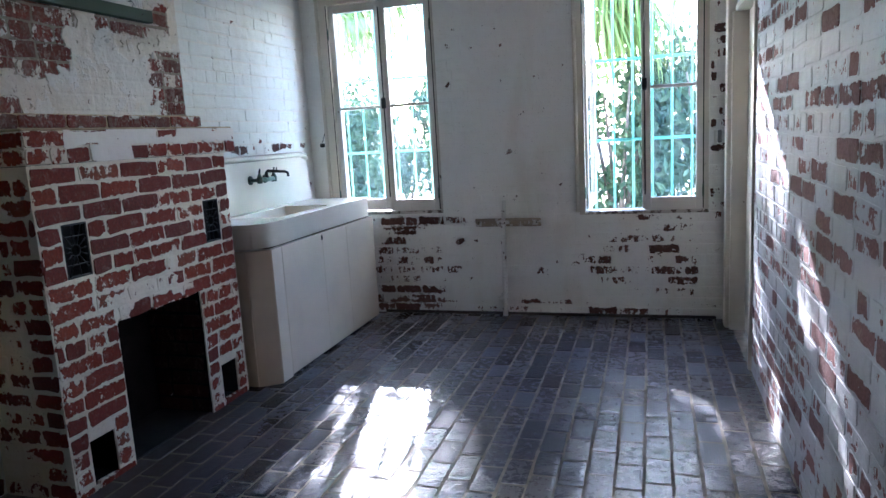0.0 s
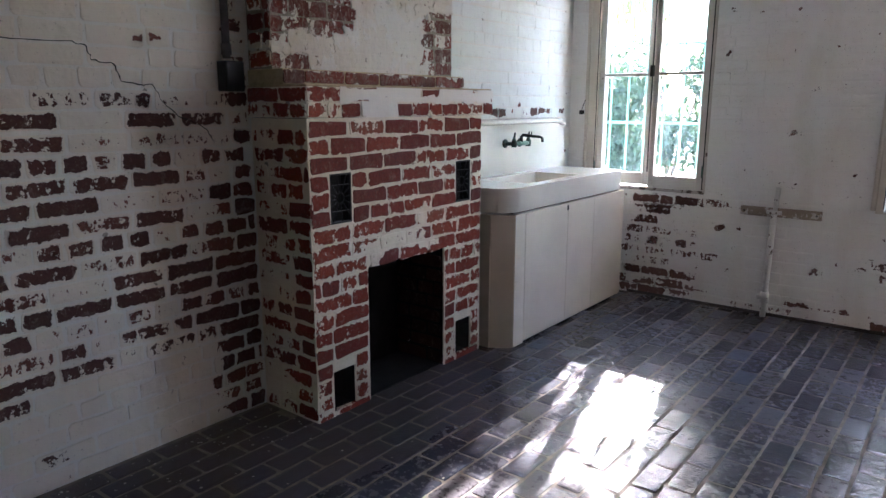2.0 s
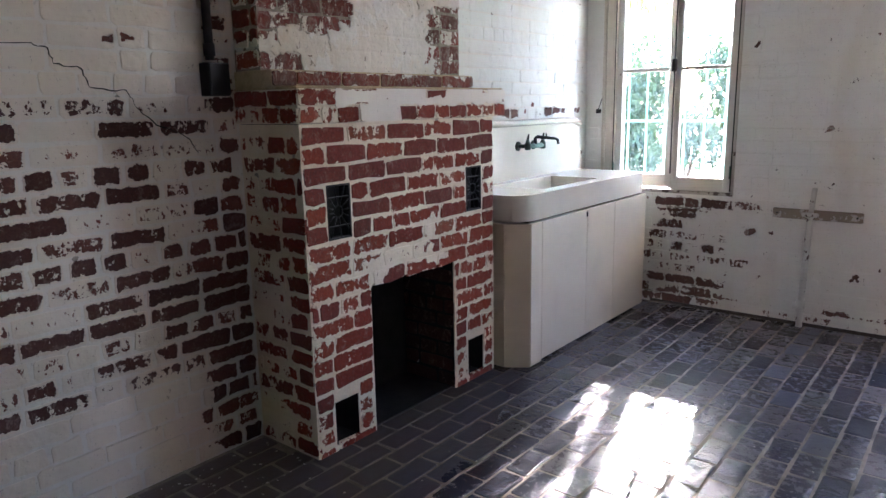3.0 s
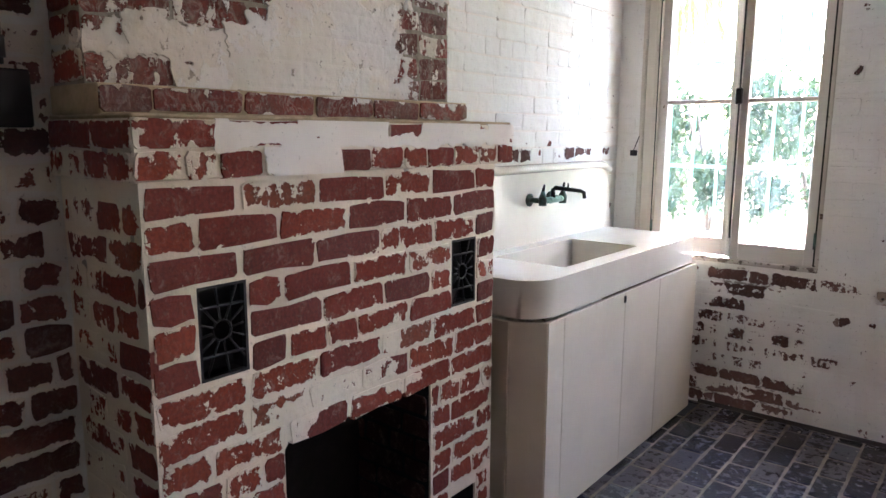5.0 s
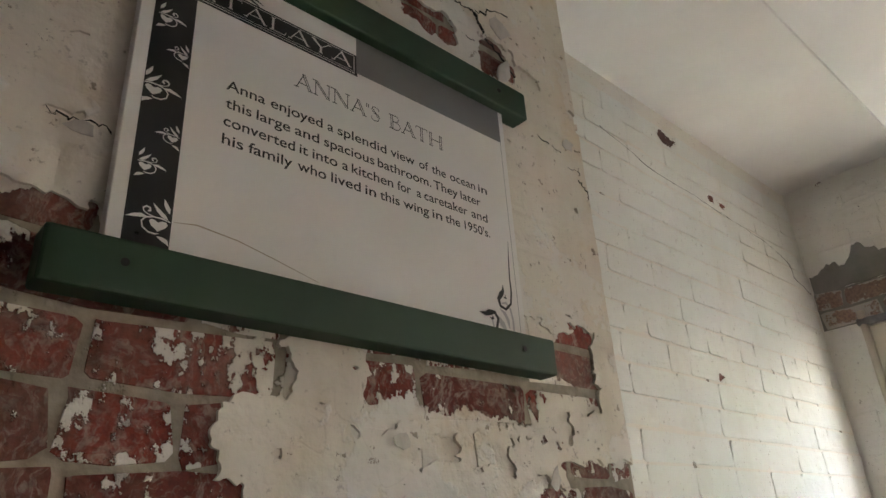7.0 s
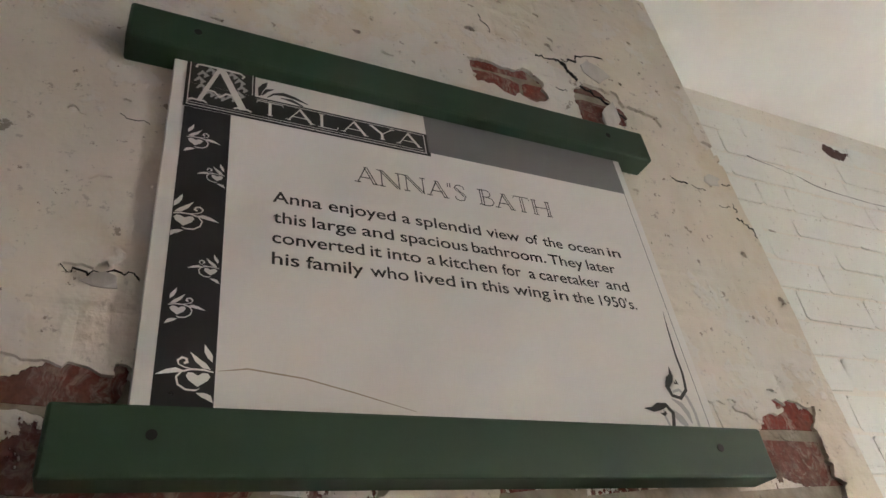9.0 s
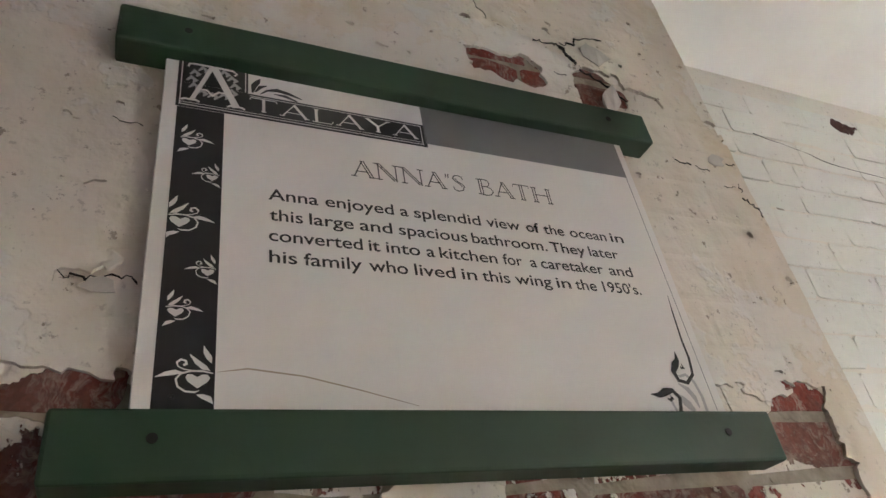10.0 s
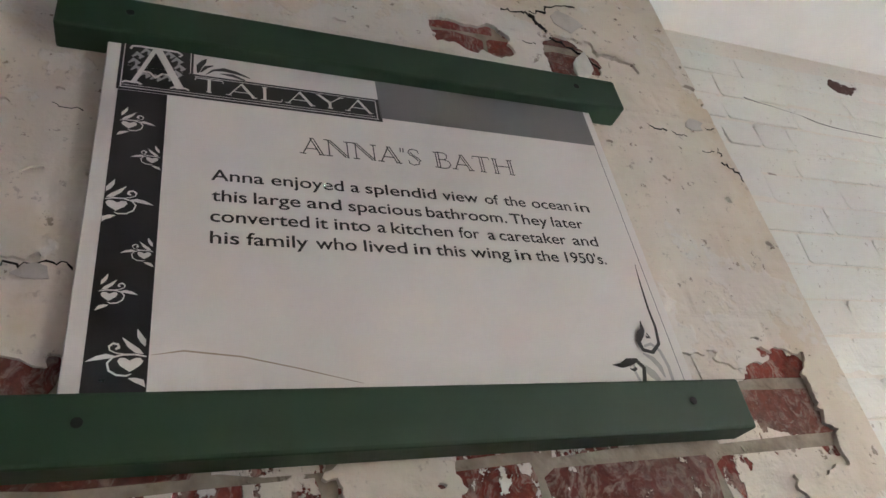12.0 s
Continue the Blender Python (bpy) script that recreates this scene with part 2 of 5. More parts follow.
def boxes(*list_of, bevel=0.0):
    bm = bmesh.new()
    for b in list_of:
        bm_box(bm, *b, bevel=bevel)
    return bm


def tube(points, r, sides=10):
    """A round bar along points."""
    bm = bmesh.new()
    pts = [Vector(p) for p in points]
    rings = []
    for i, p in enumerate(pts):
        d = (pts[min(i + 1, len(pts) - 1)] - pts[max(i - 1, 0)]).normalized()
        q = d.to_track_quat("Z", "Y").to_matrix()
        rad = r[i] if isinstance(r, (list, tuple)) else r
        rings.append([bm.verts.new(p + q @ Vector((rad * math.cos(a), rad * math.sin(a), 0))) for a in (2 * math.pi * k / sides for k in range(sides))])
    for a, b in zip(rings, rings[1:]):
        for k in range(sides):
            bm.faces.new((a[k], a[(k + 1) % sides], b[(k + 1) % sides], b[k]))
    bm.faces.new(rings[0][::-1])
    bm.faces.new(rings[-1])
    for f in bm.faces:
        f.smooth = len(f.verts) == 4
    return bm


def mesh_of(name, bm, mat):
    me = bpy.data.meshes.new(name)
    bmesh.ops.recalc_face_normals(bm, faces=bm.faces)
    bm.to_mesh(me)
    bm.free()
    for m in mat if isinstance(mat, (list, tuple)) else (mat,):
        me.materials.append(m)
    return me


def part(name, bm, mat, parent=None, label=""):
    ob = new(name, mesh_of(name, bm, mat))
    if parent is not None:
        ob.parent = parent
        ob.matrix_parent_inverse = parent.matrix_world.inverted() if parent.type == "EMPTY" and parent.parent is None else Matrix()
    return tagged(ob, label)


def thing(name, at, label, category, group="", kind=""):
    ob = new(name)
    ob.location = at
    ob.empty_display_size = 0.1
    bpy.context.view_layer.update()
    return tagged(ob, label, category, group, kind)


def setting(name, bm, mat, label, category="wall"):
    return tagged(part(name, bm, mat), label, category, kind="structure")


def cut_rects(u0, u1, v0, v1, holes):
    """The rectangle less its holes, as rectangles."""
    us = sorted({u0, u1, *(min(max(h[k], u0), u1) for h in holes for k in (0, 1))})
    vs = sorted({v0, v1, *(min(max(h[k], v0), v1) for h in holes for k in (2, 3))})
    out = []
    for a, b in zip(us, us[1:]):
        run = None
        for c, d in zip(vs, vs[1:]):
            inside = any(h[0] < (a + b) / 2 < h[1] and h[2] < (c + d) / 2 < h[3] for h in holes)
            if inside:
                if run:
                    out.append((a, b, *run))
                run = None
            else:
                run = (run[0], d) if run else (c, d)
        if run:
            out.append((a, b, *run))
    return out


# ---- bricks ----
SHAPES = {}


def brick_points(length, height, proud, rng, rough):
    """An uneven brick face: back ring, front ring and an inner ring; the first two rings are its edge."""
    a, b, c = length / 2, height / 2, min(0.007, height * 0.14)
    flat = [(-a + c, -b), (0, -b), (a - c, -b), (a, -b + c), (a, b - c), (a - c, b), (0, b), (-a + c, b), (-a, b - c), (-a, -b + c)]
    ring = [(x + rng.uniform(-rough, rough), z + rng.uniform(-rough, rough)) for x, z in flat]
    n = len(ring)
    back = [(x * (1 + 0.002 / a), 0.012, z * (1 + 0.002 / b)) for x, z in ring]
    front = [(x, -proud + rng.uniform(-0.0008, 0.0008) + 0.0006, z) for x, z in ring]
    inset = min(0.012, b * 0.5)
    inner = [(x * (1 - inset / a), -proud + rng.uniform(-0.0006, 0.0006), z * (1 - inset / b)) for x, z in ring]
    faces = [(k, (k + 1) % n, n + (k + 1) % n, n + k) for k in range(n)] + [(n + k, n + (k + 1) % n, 2 * n + (k + 1) % n, 2 * n + k) for k in range(n)]
    faces.append(tuple(2 * n + k for k in range(n)))
    return back + front + inner, faces


def mark_edges(me):
    """Bricks of 30 points each: 1 on the edge, 0 within."""
    at = me.attributes.new("edge", "FLOAT", "POINT")
    at.data.foreach_set("value", np.tile(np.r_[np.ones(20), np.zeros(10)], len(me.vertices) // 30).astype(np.float32))


def brick_mesh(kind, length, height, proud, rough, mat, variant):
    length = round(length * 200) / 200
    key = (kind, length, height, proud, rough, mat.name, variant)
    if key not in SHAPES:
        rng = random.Random(str(key))
        me = bpy.data.meshes.new(kind)
        v, f = brick_points(length - 0.001, height, proud, rng, rough)
        me.from_pydata(v, [], f)
        mark_edges(me)
        me.materials.append(mat)
        SHAPES[key] = me
    return SHAPES[key]


def lay(parent, kind, mat, turn, origin, u0, u1, v0, v1, holes=(), course=COURSE, stretch=STRETCH, joint=JOINT, proud=0.006, rough=0.003, bond=6, first=0, near=None, limit=300, seed=1, sway=0.0015, upright=None, tilt=0.0, joints=()):
    """Lays a face of bricks in the plane (u, v) of a wall, u along and v up. The nearest stay single pieces, the rest is one mesh.
    turn carries local x, -y, z to along, out and up; origin is where u = v = 0."""
    rng = random.Random(seed)
    height = course - joint
    rows = int(math.floor((v1 - v0) / course + 0.01))
    across = joint if upright is None else upright
    laid = []
    for r in range(rows):
        z0 = v0 + r * course
        header = bond and (r + first) % bond == bond - 1
        unit = (HEAD if header else stretch) + across
        given = dict(joints).get(rows - 1 - r)
        if given:
            stops = [u0, *given, u1]
        u = u0 - (unit * (0.5 if (r + first) % 2 else 0.0) + rng.uniform(0, 0.02))
        while u < u1:
            w = unit
            if not header and bond and rng.random() < 0.12:
                w = HEAD + across
            w += rng.uniform(-0.006, 0.006)
            if given:
                u = max(q for q in stops if q <= max(u, u0) + 1e-6)
                w = min(q for q in stops if q > u + 1e-6) - u
            a, b = max(u, u0), min(u + w, u1)
            spans = [(a, b)]
            for h in holes:
                if h[2] < z0 + course * 0.7 and h[3] > z0 + course * 0.3:
                    nxt = []
                    for s, e in spans:
                        if h[0] >= e or h[1] <= s:
                            nxt.append((s, e))
                        else:
                            nxt += [(s, h[0]), (h[1], e)]
                    spans = nxt
            for s, e in spans:
                if e - s - across > 0.025:
                    laid.append(((s + e) / 2, z0 + course / 2 + rng.uniform(-sway, sway), round(e - s - across, 3)))
            u += w
    base = Matrix.Translation(origin) @ turn
    if near:
        laid.sort(key=lambda q: (base @ Vector((q[0], 0, q[1])) - Vector(near)).length)
    far_v, far_f = [], []
    for i, (u, v, length) in enumerate(laid):
        m = base @ Matrix.Translation((u, rng.uniform(-0.0012, 0.0012), v)) @ Matrix.Rotation(rng.uniform(-0.006, 0.006), 4, "Y") @ Matrix.Rotation(rng.uniform(-0.3, 1.0) * tilt, 4, "X")
        if i < limit:
            ob = new(kind, brick_mesh(kind, length, height, proud, rough, mat, rng.randrange(5)))
            ob.parent = parent
            ob.matrix_basis = parent.matrix_world.inverted() @ m
        else:
            vs, fs = brick_points(length - 0.002, height, proud, rng, rough)
            k = len(far_v)
            far_v += [m @ Vector(q) for q in vs]
            far_f += [tuple(j + k for j in f) for f in fs]
    if far_v:
        me = bpy.data.meshes.new("far_" + kind + "s")
        me.from_pydata([tuple(q) for q in far_v], [], far_f)
        mark_edges(me)
        me.materials.append(mat)
        ob = new("far_" + kind + "s", me)
        ob.parent = parent
        ob.matrix_basis = parent.matrix_world.inverted()
        tagged(ob, kind="stuff")


TO_EAST = Matrix.Rotation(radians(90), 4, "Z")     # faces +x, along +y
TO_SOUTH = Matrix()                                # faces -y, along +x
TO_WEST = Matrix.Rotation(radians(-90), 4, "Z")    # faces -x, along -y
UPWARD = Matrix.Rotation(radians(90), 4, "Z") @ Matrix.Rotation(radians(-90), 4, "X")   # faces +z, along +y, rows towards -x

# ---- structure ----
def wall_rects(u0, u1, holes):
    return cut_rects(u0, u1, 0.0, CEIL, holes)


BACK = 0.004     # bricks stand this far before the mortar
WHITE_NORTH = (0.85, 0.84, 0.79)
LEFT_REGIONS = (((WEST, 1.15, 0.88), (0.8, 1.15, 0.50), -0.74), ((WEST, 1.1, 0.9), (0.8, 1.3, 0.62), -0.42), ((WEST, 1.90, 0.40), (0.5, 0.17, 0.75), -1.0), ((WEST, 1.95, 1.65), (0.5, 0.09, 0.6), -1.3), ((WEST, 1.90, 0.14), (0.5, 0.17, 0.38), -0.95), ((WEST, 1.40, 0.22), (0.5, 0.32, 0.30), 0.7), ((WEST, 1.15, 1.68), (0.5, 1.0, 0.22), 0.5))
WHITE_LEFT = (0.78, 0.715, 0.61)
NORTH_REGIONS = (((-1.007, NORTH, 1.21), (0.04, 0.6, 0.024), -2.6), ((-1.02, NORTH, 1.98), (0.02, 0.6, 0.014), -2.4), ((-1.4, NORTH, 0.57), (0.025, 0.6, 0.025), -2.2), ((-1.75, NORTH, 0.40), (0.36, 0.5, 0.30), -0.86), ((0.0, NORTH, 0.40), (0.47, 0.5, 0.24), -1.05), ((0.05, NORTH, 0.68), (0.25, 0.5, 0.07), -0.6), ((-1.75, NORTH, 0.725), (0.5, 0.5, 0.06), -1.2),
    ((-0.9, NORTH, 0.03), (2.0, 0.5, 0.085), -1.0), ((-1.9, NORTH, 0.12), (0.5, 0.5, 0.1), -0.8), ((0.44, NORTH, 1.4), (0.06, 0.5, 0.8), -0.85), ((-1.97, NORTH, 2.54), (0.66, 0.5, 0.10), -2.4), ((-0.06, NORTH, 2.54), (0.66, 0.5, 0.10), -2.4))
MORTAR_WEST = peeling("mortar_west", 0.95, (), mortar=True, white=(0.78, 0.75, 0.68))
MORTAR_NORTH = peeling("mortar_north", 1.0, tuple((c, r, a * 0.55) for c, r, a in NORTH_REGIONS), white=WHITE_NORTH, mortar=True)
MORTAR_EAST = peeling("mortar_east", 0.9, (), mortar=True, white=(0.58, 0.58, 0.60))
PAINT_WEST = peeling("brick_west", 1.05, (((WEST, 4.15, 2.25), (0.9, 1.0, 0.85), 0.75), ((WEST, 4.27, 2.80), (0.6, 0.07, 0.018), -2.4), ((WEST, 4.31, 2.76), (0.6, 0.018, 0.05), -2.2), ((WEST, 4.0, 2.95), (0.6, 0.025, 0.02), -2.4), ((WEST, 4.01, 2.165), (0.6, 0.025, 0.018), -2.4), ((WEST, 4.2, 1.40), (0.6, 0.02, 0.02), -2.2), ((WEST, 4.25, 1.36), (0.5, 0.75, 0.04), -0.95),), tones=OLD_TONES, spread=0.85, fleck=0.6, rimmed=0.6, mids=20.0, broad=0.35, white=(0.77, 0.78, 0.735))
PAINT_LEFT = peeling("brick_left", 1.0, LEFT_REGIONS + (((WEST, 1.52, 1.649), (0.6, 0.045, 0.02), -2.4),), tones=OLD_TONES, white=WHITE_LEFT, spread=0.8, fleck=1.0, rimmed=1.55, mids=30.0, broad=0.8, pock=0.5)
PAINT_NORTH = peeling("brick_north", 1.12, NORTH_REGIONS, tones=((0.0, (0.06, 0.036, 0.032)), (0.35, (0.14, 0.065, 0.052)), (0.7, (0.24, 0.14, 0.115)), (1.0, (0.38, 0.31, 0.26))), white=WHITE_NORTH, spread=0.55, fleck=0.8, rimmed=0.85, mids=27.0, relief=1.0)
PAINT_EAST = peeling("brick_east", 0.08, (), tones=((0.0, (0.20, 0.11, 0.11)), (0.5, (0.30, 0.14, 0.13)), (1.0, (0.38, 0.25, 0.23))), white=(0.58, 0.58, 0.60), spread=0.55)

bm = boxes(*((WEST - THICK, WEST - BACK, a, b, c, d) for a, b, c, d in wall_rects(SOUTH - 0.2, NORTH + THICK, ())))
wall_west = setting("wall_west", bm, MORTAR_WEST, "old brick wall with flaking white paint")
W_HOLES = [(W1[0], W1[1], W1[2], W1[3]), (W2[0], W2[1], W2[2], W2[3])]
bm = boxes(*((a, b, NORTH + BACK, NORTH + THICK, c, d) for a, b, c, d in wall_rects(WEST - BACK, EAST + 0.2, W_HOLES)))
wall_north = setting("wall_north", bm, MORTAR_NORTH, "white painted brick wall with two windows and bare patches")
bm = boxes(*((EAST + BACK, EAST + 0.2, a, b, c, d) for a, b, c, d in wall_rects(SOUTH - 0.2, NORTH + BACK, [(DOOR[0], DOOR[1], -1, DOOR[2])])))
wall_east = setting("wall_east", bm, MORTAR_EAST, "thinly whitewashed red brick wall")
wall_south = setting("wall_south", box(WEST - BACK, EAST + BACK, SOUTH - 0.2, SOUTH, 0, CEIL), MORTAR_WEST, "plain white painted wall")
floor = setting("floor", box(WEST - 0.02, EAST + 0.2, SOUTH, NORTH + 0.02, -0.12, -0.0025), GROUT, "dark worn brick paver floor", "floor")
ceiling = setting("ceiling", box(WEST - 0.1, EAST + 0.2, SOUTH - 0.2, NORTH + THICK, CEIL, CEIL + 0.2), PLASTER, "white plastered ceiling", "ceiling")
beam = setting("ceiling_beam", box(-2.02, -1.81, SOUTH + 0.004, NORTH - 0.004, 2.74, CEIL - 0.003, bevel=0.006), PLASTER, "white plastered ceiling beam", "beam")

# ---- chimney breast ----
def welded(*blocks):
    """Boxes that share their corners, as one piece."""
    bm = boxes(*blocks)
    bmesh.ops.remove_doubles(bm, verts=list(bm.verts), dist=0.0001)
    return bm


CH_REGIONS = (
    ((-2.2, 3.04, 1.445), (0.6, 0.25, 0.035), 0.3), ((-2.2, 2.55, 0.76), (0.6, 0.24, 0.045), 1.0), ((-2.2, 2.38, 0.69), (0.6, 0.06, 0.06), 0.9), ((-2.2, 2.76, 0.70), (0.6, 0.08, 0.03), 0.8), ((-2.2, 2.72, 0.86), (0.6, 0.07, 0.05), 0.7),
    ((-2.2, 2.1, 0.1), (0.6, 0.14, 0.12), 0.3), ((-2.2, 3.2, 0.2), (0.6, 0.05, 0.4), 0.2),
    ((-2.41, 2.65, 2.40), (0.35, 1.2, 0.36), 1.6), ((-2.41, 2.65, 2.92), (0.35, 1.2, 0.32), 1.6), ((-2.41, 2.74, 1.72), (0.35, 0.23, 0.22), 1.5), ((-2.41, 2.52, 1.63), (0.35, 0.26, 0.08), 1.4), ((-2.41, 2.12, 1.64), (0.35, 0.16, 0.03), 0.9), ((-2.41, 3.14, 1.93), (0.35, 0.15, 0.05), 1.6), ((-2.41, 2.9, 1.88), (0.35, 0.14, 0.06), 0.7), ((-2.41, 2.56, 1.93), (0.35, 0.05, 0.06), 1.0),
    ((-2.41, 3.10, 2.06), (0.4, 0.09, 0.06), -1.7), ((-2.41, 2.25, 2.08), (0.4, 0.09, 0.03), -1.7), ((-2.41, 2.79, 2.645), (0.4, 0.10, 0.05), -4.4), ((-2.41, 2.98, 2.645), (0.4, 0.06, 0.05), -4.2),
    ((-2.45, 1.985, 0.6), (0.14, 0.1, 0.8), 0.45), ((-2.33, 2.6, 1.512), (0.4, 0.9, 0.03), -1.0),
)
CH_WHITE = (0.72, 0.668, 0.58)
CH_UPPER = peeling("brick_upper_chimney", -0.32, CH_REGIONS, dusty=0.5, tones=((0.0, (0.09, 0.045, 0.036)), (0.3, (0.16, 0.040, 0.030)), (0.7, (0.25, 0.048, 0.032)), (1.0, (0.17, 0.10, 0.075))), spread=0.4, fleck=1.25, depth=0.006, pock=0.4, rimmed=0.12, layer=(0.70, 0.70, 0.68), mids=16.0, white=CH_WHITE, relief=1.0, grime=0.45)
UPPER_MORTAR = peeling("mortar_upper_chimney", -0.35, bed=((0.22, 0.19, 0.145), (0.40, 0.35, 0.27)), depth=0.006, regions= tuple((c, r, a * 0.8) for c, r, a in CH_REGIONS if c[2] > 1.52), mortar=True, white=CH_WHITE, grime=0.45, relief=1.0, layer=(0.70, 0.70, 0.68))
CH_BRICK = peeling("brick_chimney", -0.50, CH_REGIONS, white=(0.77, 0.69, 0.55), spread=0.32, fleck=0.62, pock=0.2, rimmed=0.42, mids=20.0, depth=0.006)
CH_MORTAR = peeling("mortar_chimney", 0.7, (), mortar=True, grime=0.4, white=(0.77, 0.69, 0.55), depth=0.006)
chimney = thing("chimney_breast", (-2.3, 2.6, 0), "red brick chimney breast with flaking white paint and fireplace", "fireplace", kind="structure")
OPEN = (2.318, 2.890, -0.1, 0.665)
VENTS = [(2.085, 2.221, 0.02, 0.212), (2.996, 3.133, 0.02, 0.222)]
GRATES = [(2.099, 2.226, 0.887, 1.106), (2.993, 3.121, 0.887, 1.106)]
HOLES = [OPEN] + VENTS + GRATES
MANTEL_Z0, MANTEL_Z1, SHOULDER_Z1 = 1.342, 1.474, 1.545
skin = cut_rects(CH_Y0 + BACK, CH_Y1, 0.0, MANTEL_Z0, HOLES)
part("face", welded(*((CH_FRONT - 0.012, CH_FRONT - BACK, a, b, c, d) for a, b, c, d in skin)), CH_MORTAR, chimney)
part("core", welded(*((WEST + 0.002, CH_FRONT - 0.0125, a, b, c, d) for a, b, c, d in cut_rects(CH_Y0 + BACK, CH_Y1, 0.0, MANTEL_Z0, [(2.318, 2.89, -0.1, 0.70)] + VENTS + GRATES))), SOOT_AND_SHADE, chimney)
part("side_face", box(WEST + 0.003, CH_FRONT - BACK, CH_Y0 + BACK - 0.004, CH_Y0 + BACK, 0.0, MANTEL_Z0 - 0.001), CH_MORTAR, chimney)
part("mantel", box(WEST + 0.003, -2.176 - BACK, 1.962 + BACK, 3.294, MANTEL_Z0 + 0.002, MANTEL_Z1 - 0.004, bevel=0.004), CH_MORTAR, chimney)
part("mantel_top", box(WEST + 0.003, -2.185, 1.97, 3.29, MANTEL_Z1 - 0.004, MANTEL_Z1 + 0.006, bevel=0.004), LIME, chimney)
part("shoulder", box(WEST + 0.003, -2.33 - BACK, 1.978, 3.234, MANTEL_Z1 + 0.006, SHOULDER_Z1, bevel=0.003), LIME, chimney)
part("upper_face", box(WEST + 0.003, CH_UP - BACK, CH_Y0 + BACK, CH_Y1, SHOULDER_Z1, CEIL - 0.002), UPPER_MORTAR, chimney)
part("hearth", box(WEST + 0.031, CH_FRONT - 0.03, 2.321, 2.884, -0.002, 0.004), SOOT_AND_SHADE, chimney)
part("firebox_back", box(WEST + 0.004, WEST + 0.03, 2.318, 2.89, -0.006, 0.7), SOOT_AND_SHADE, chimney)


def iron_grate(y0, y1, z0, z1):
    """A pierced cast iron vent: frame, rays about a ring."""
    g = thing("vent_grate", (CH_FRONT, (y0 + y1) / 2, z0), "black cast iron vent grate set in brick", "vent", "fireplace vents")
    x0, x1 = CH_FRONT - 0.02, CH_FRONT - 0.004
    part("backing", box(CH_FRONT - 0.08, CH_FRONT - 0.07, y0, y1, z0, z1), SOOT_AND_SHADE, g)
    t = 0.007
    part("rim", boxes((x0, x1, y0, y0 + t, z0, z1), (x0, x1, y1 - t, y1, z0, z1), (x0, x1, y0 + t, y1 - t, z0, z0 + t), (x0, x1, y0 + t, y1 - t, z1 - t, z1)), IRON, g)
    cy, cz = (y0 + y1) / 2, (z0 + z1) / 2
    for k in range(12):
        a = 2 * math.pi * k / 12 + 0.13
        dy, dz = math.cos(a), math.sin(a)
        far = min((y1 - y0) / 2 / max(abs(dy), 1e-6), (z1 - z0) / 2 / max(abs(dz), 1e-6))
        part("ray", tube([((x0 + x1) / 2, cy + dy * 0.024, cz + dz * 0.024), ((x0 + x1) / 2, cy + dy * far, cz + dz * far)], 0.0028, 6), IRON, g)
    part("ring", tube([((x0 + x1) / 2, cy + 0.024 * math.cos(a), cz + 0.024 * math.sin(a)) for a in (2 * math.pi * k / 20 for k in range(21))], 0.003, 6), IRON, g)
    for z in (z0 + 0.05, z1 - 0.054):
        part("bar", box(x0, x1 - 0.003, y0 + t, y1 - t, z, z + 0.004), IRON, g)


for g4 in GRATES:
    iron_grate(*g4)

# ---- windows ----
def sash(parent, hinge_x, width, sign, y, z0, z1, angle=0.0):
    """One casement leaf with two panes; sign +1 when it reaches to +x from its hinge."""
    leaf = new("sash")
    leaf.parent = parent
    leaf.matrix_basis = parent.matrix_world.inverted() @ pose(hinge_x, y, 0, 0, 0, angle)
    st, rb, rt, th, mz = 0.044, 0.088, 0.06, 0.036, 1.598
    ends = sorted((0.0, sign * width))

    def sub(name, bm, mat):
        me = mesh_of(name, bm, mat)
        ob = new(name, me)
        ob.parent = leaf
        return ob

    sub("stile", box(ends[0], ends[0] + st, -th / 2, th / 2, z0, z1, bevel=0.003), SASH)
    sub("stile", box(ends[1] - st, ends[1], -th / 2, th / 2, z0, z1, bevel=0.003), SASH)
    sub("rail", box(ends[0] + st, ends[1] - st, -th / 2 + 0.002, th / 2 - 0.002, z0, z0 + rb, bevel=0.003), SASH)
    sub("rail", box(ends[0] + st, ends[1] - st, -th / 2 + 0.002, th / 2 - 0.002, z1 - rt, z1, bevel=0.003), SASH)
    sub("muntin", box(ends[0] + st, ends[1] - st, -th / 2 + 0.004, th / 2 - 0.004, mz, mz + 0.022, bevel=0.003), SASH)
    for a, b in ((z0 + rb, mz), (mz + 0.022, z1 - rt)):
        pane = sub("pane", box(ends[0] + st - 0.004, ends[1] - st + 0.004, -0.0015, 0.0015, a - 0.003, b + 0.003), GLASS)
        pane.visible_shadow = False
    return leaf


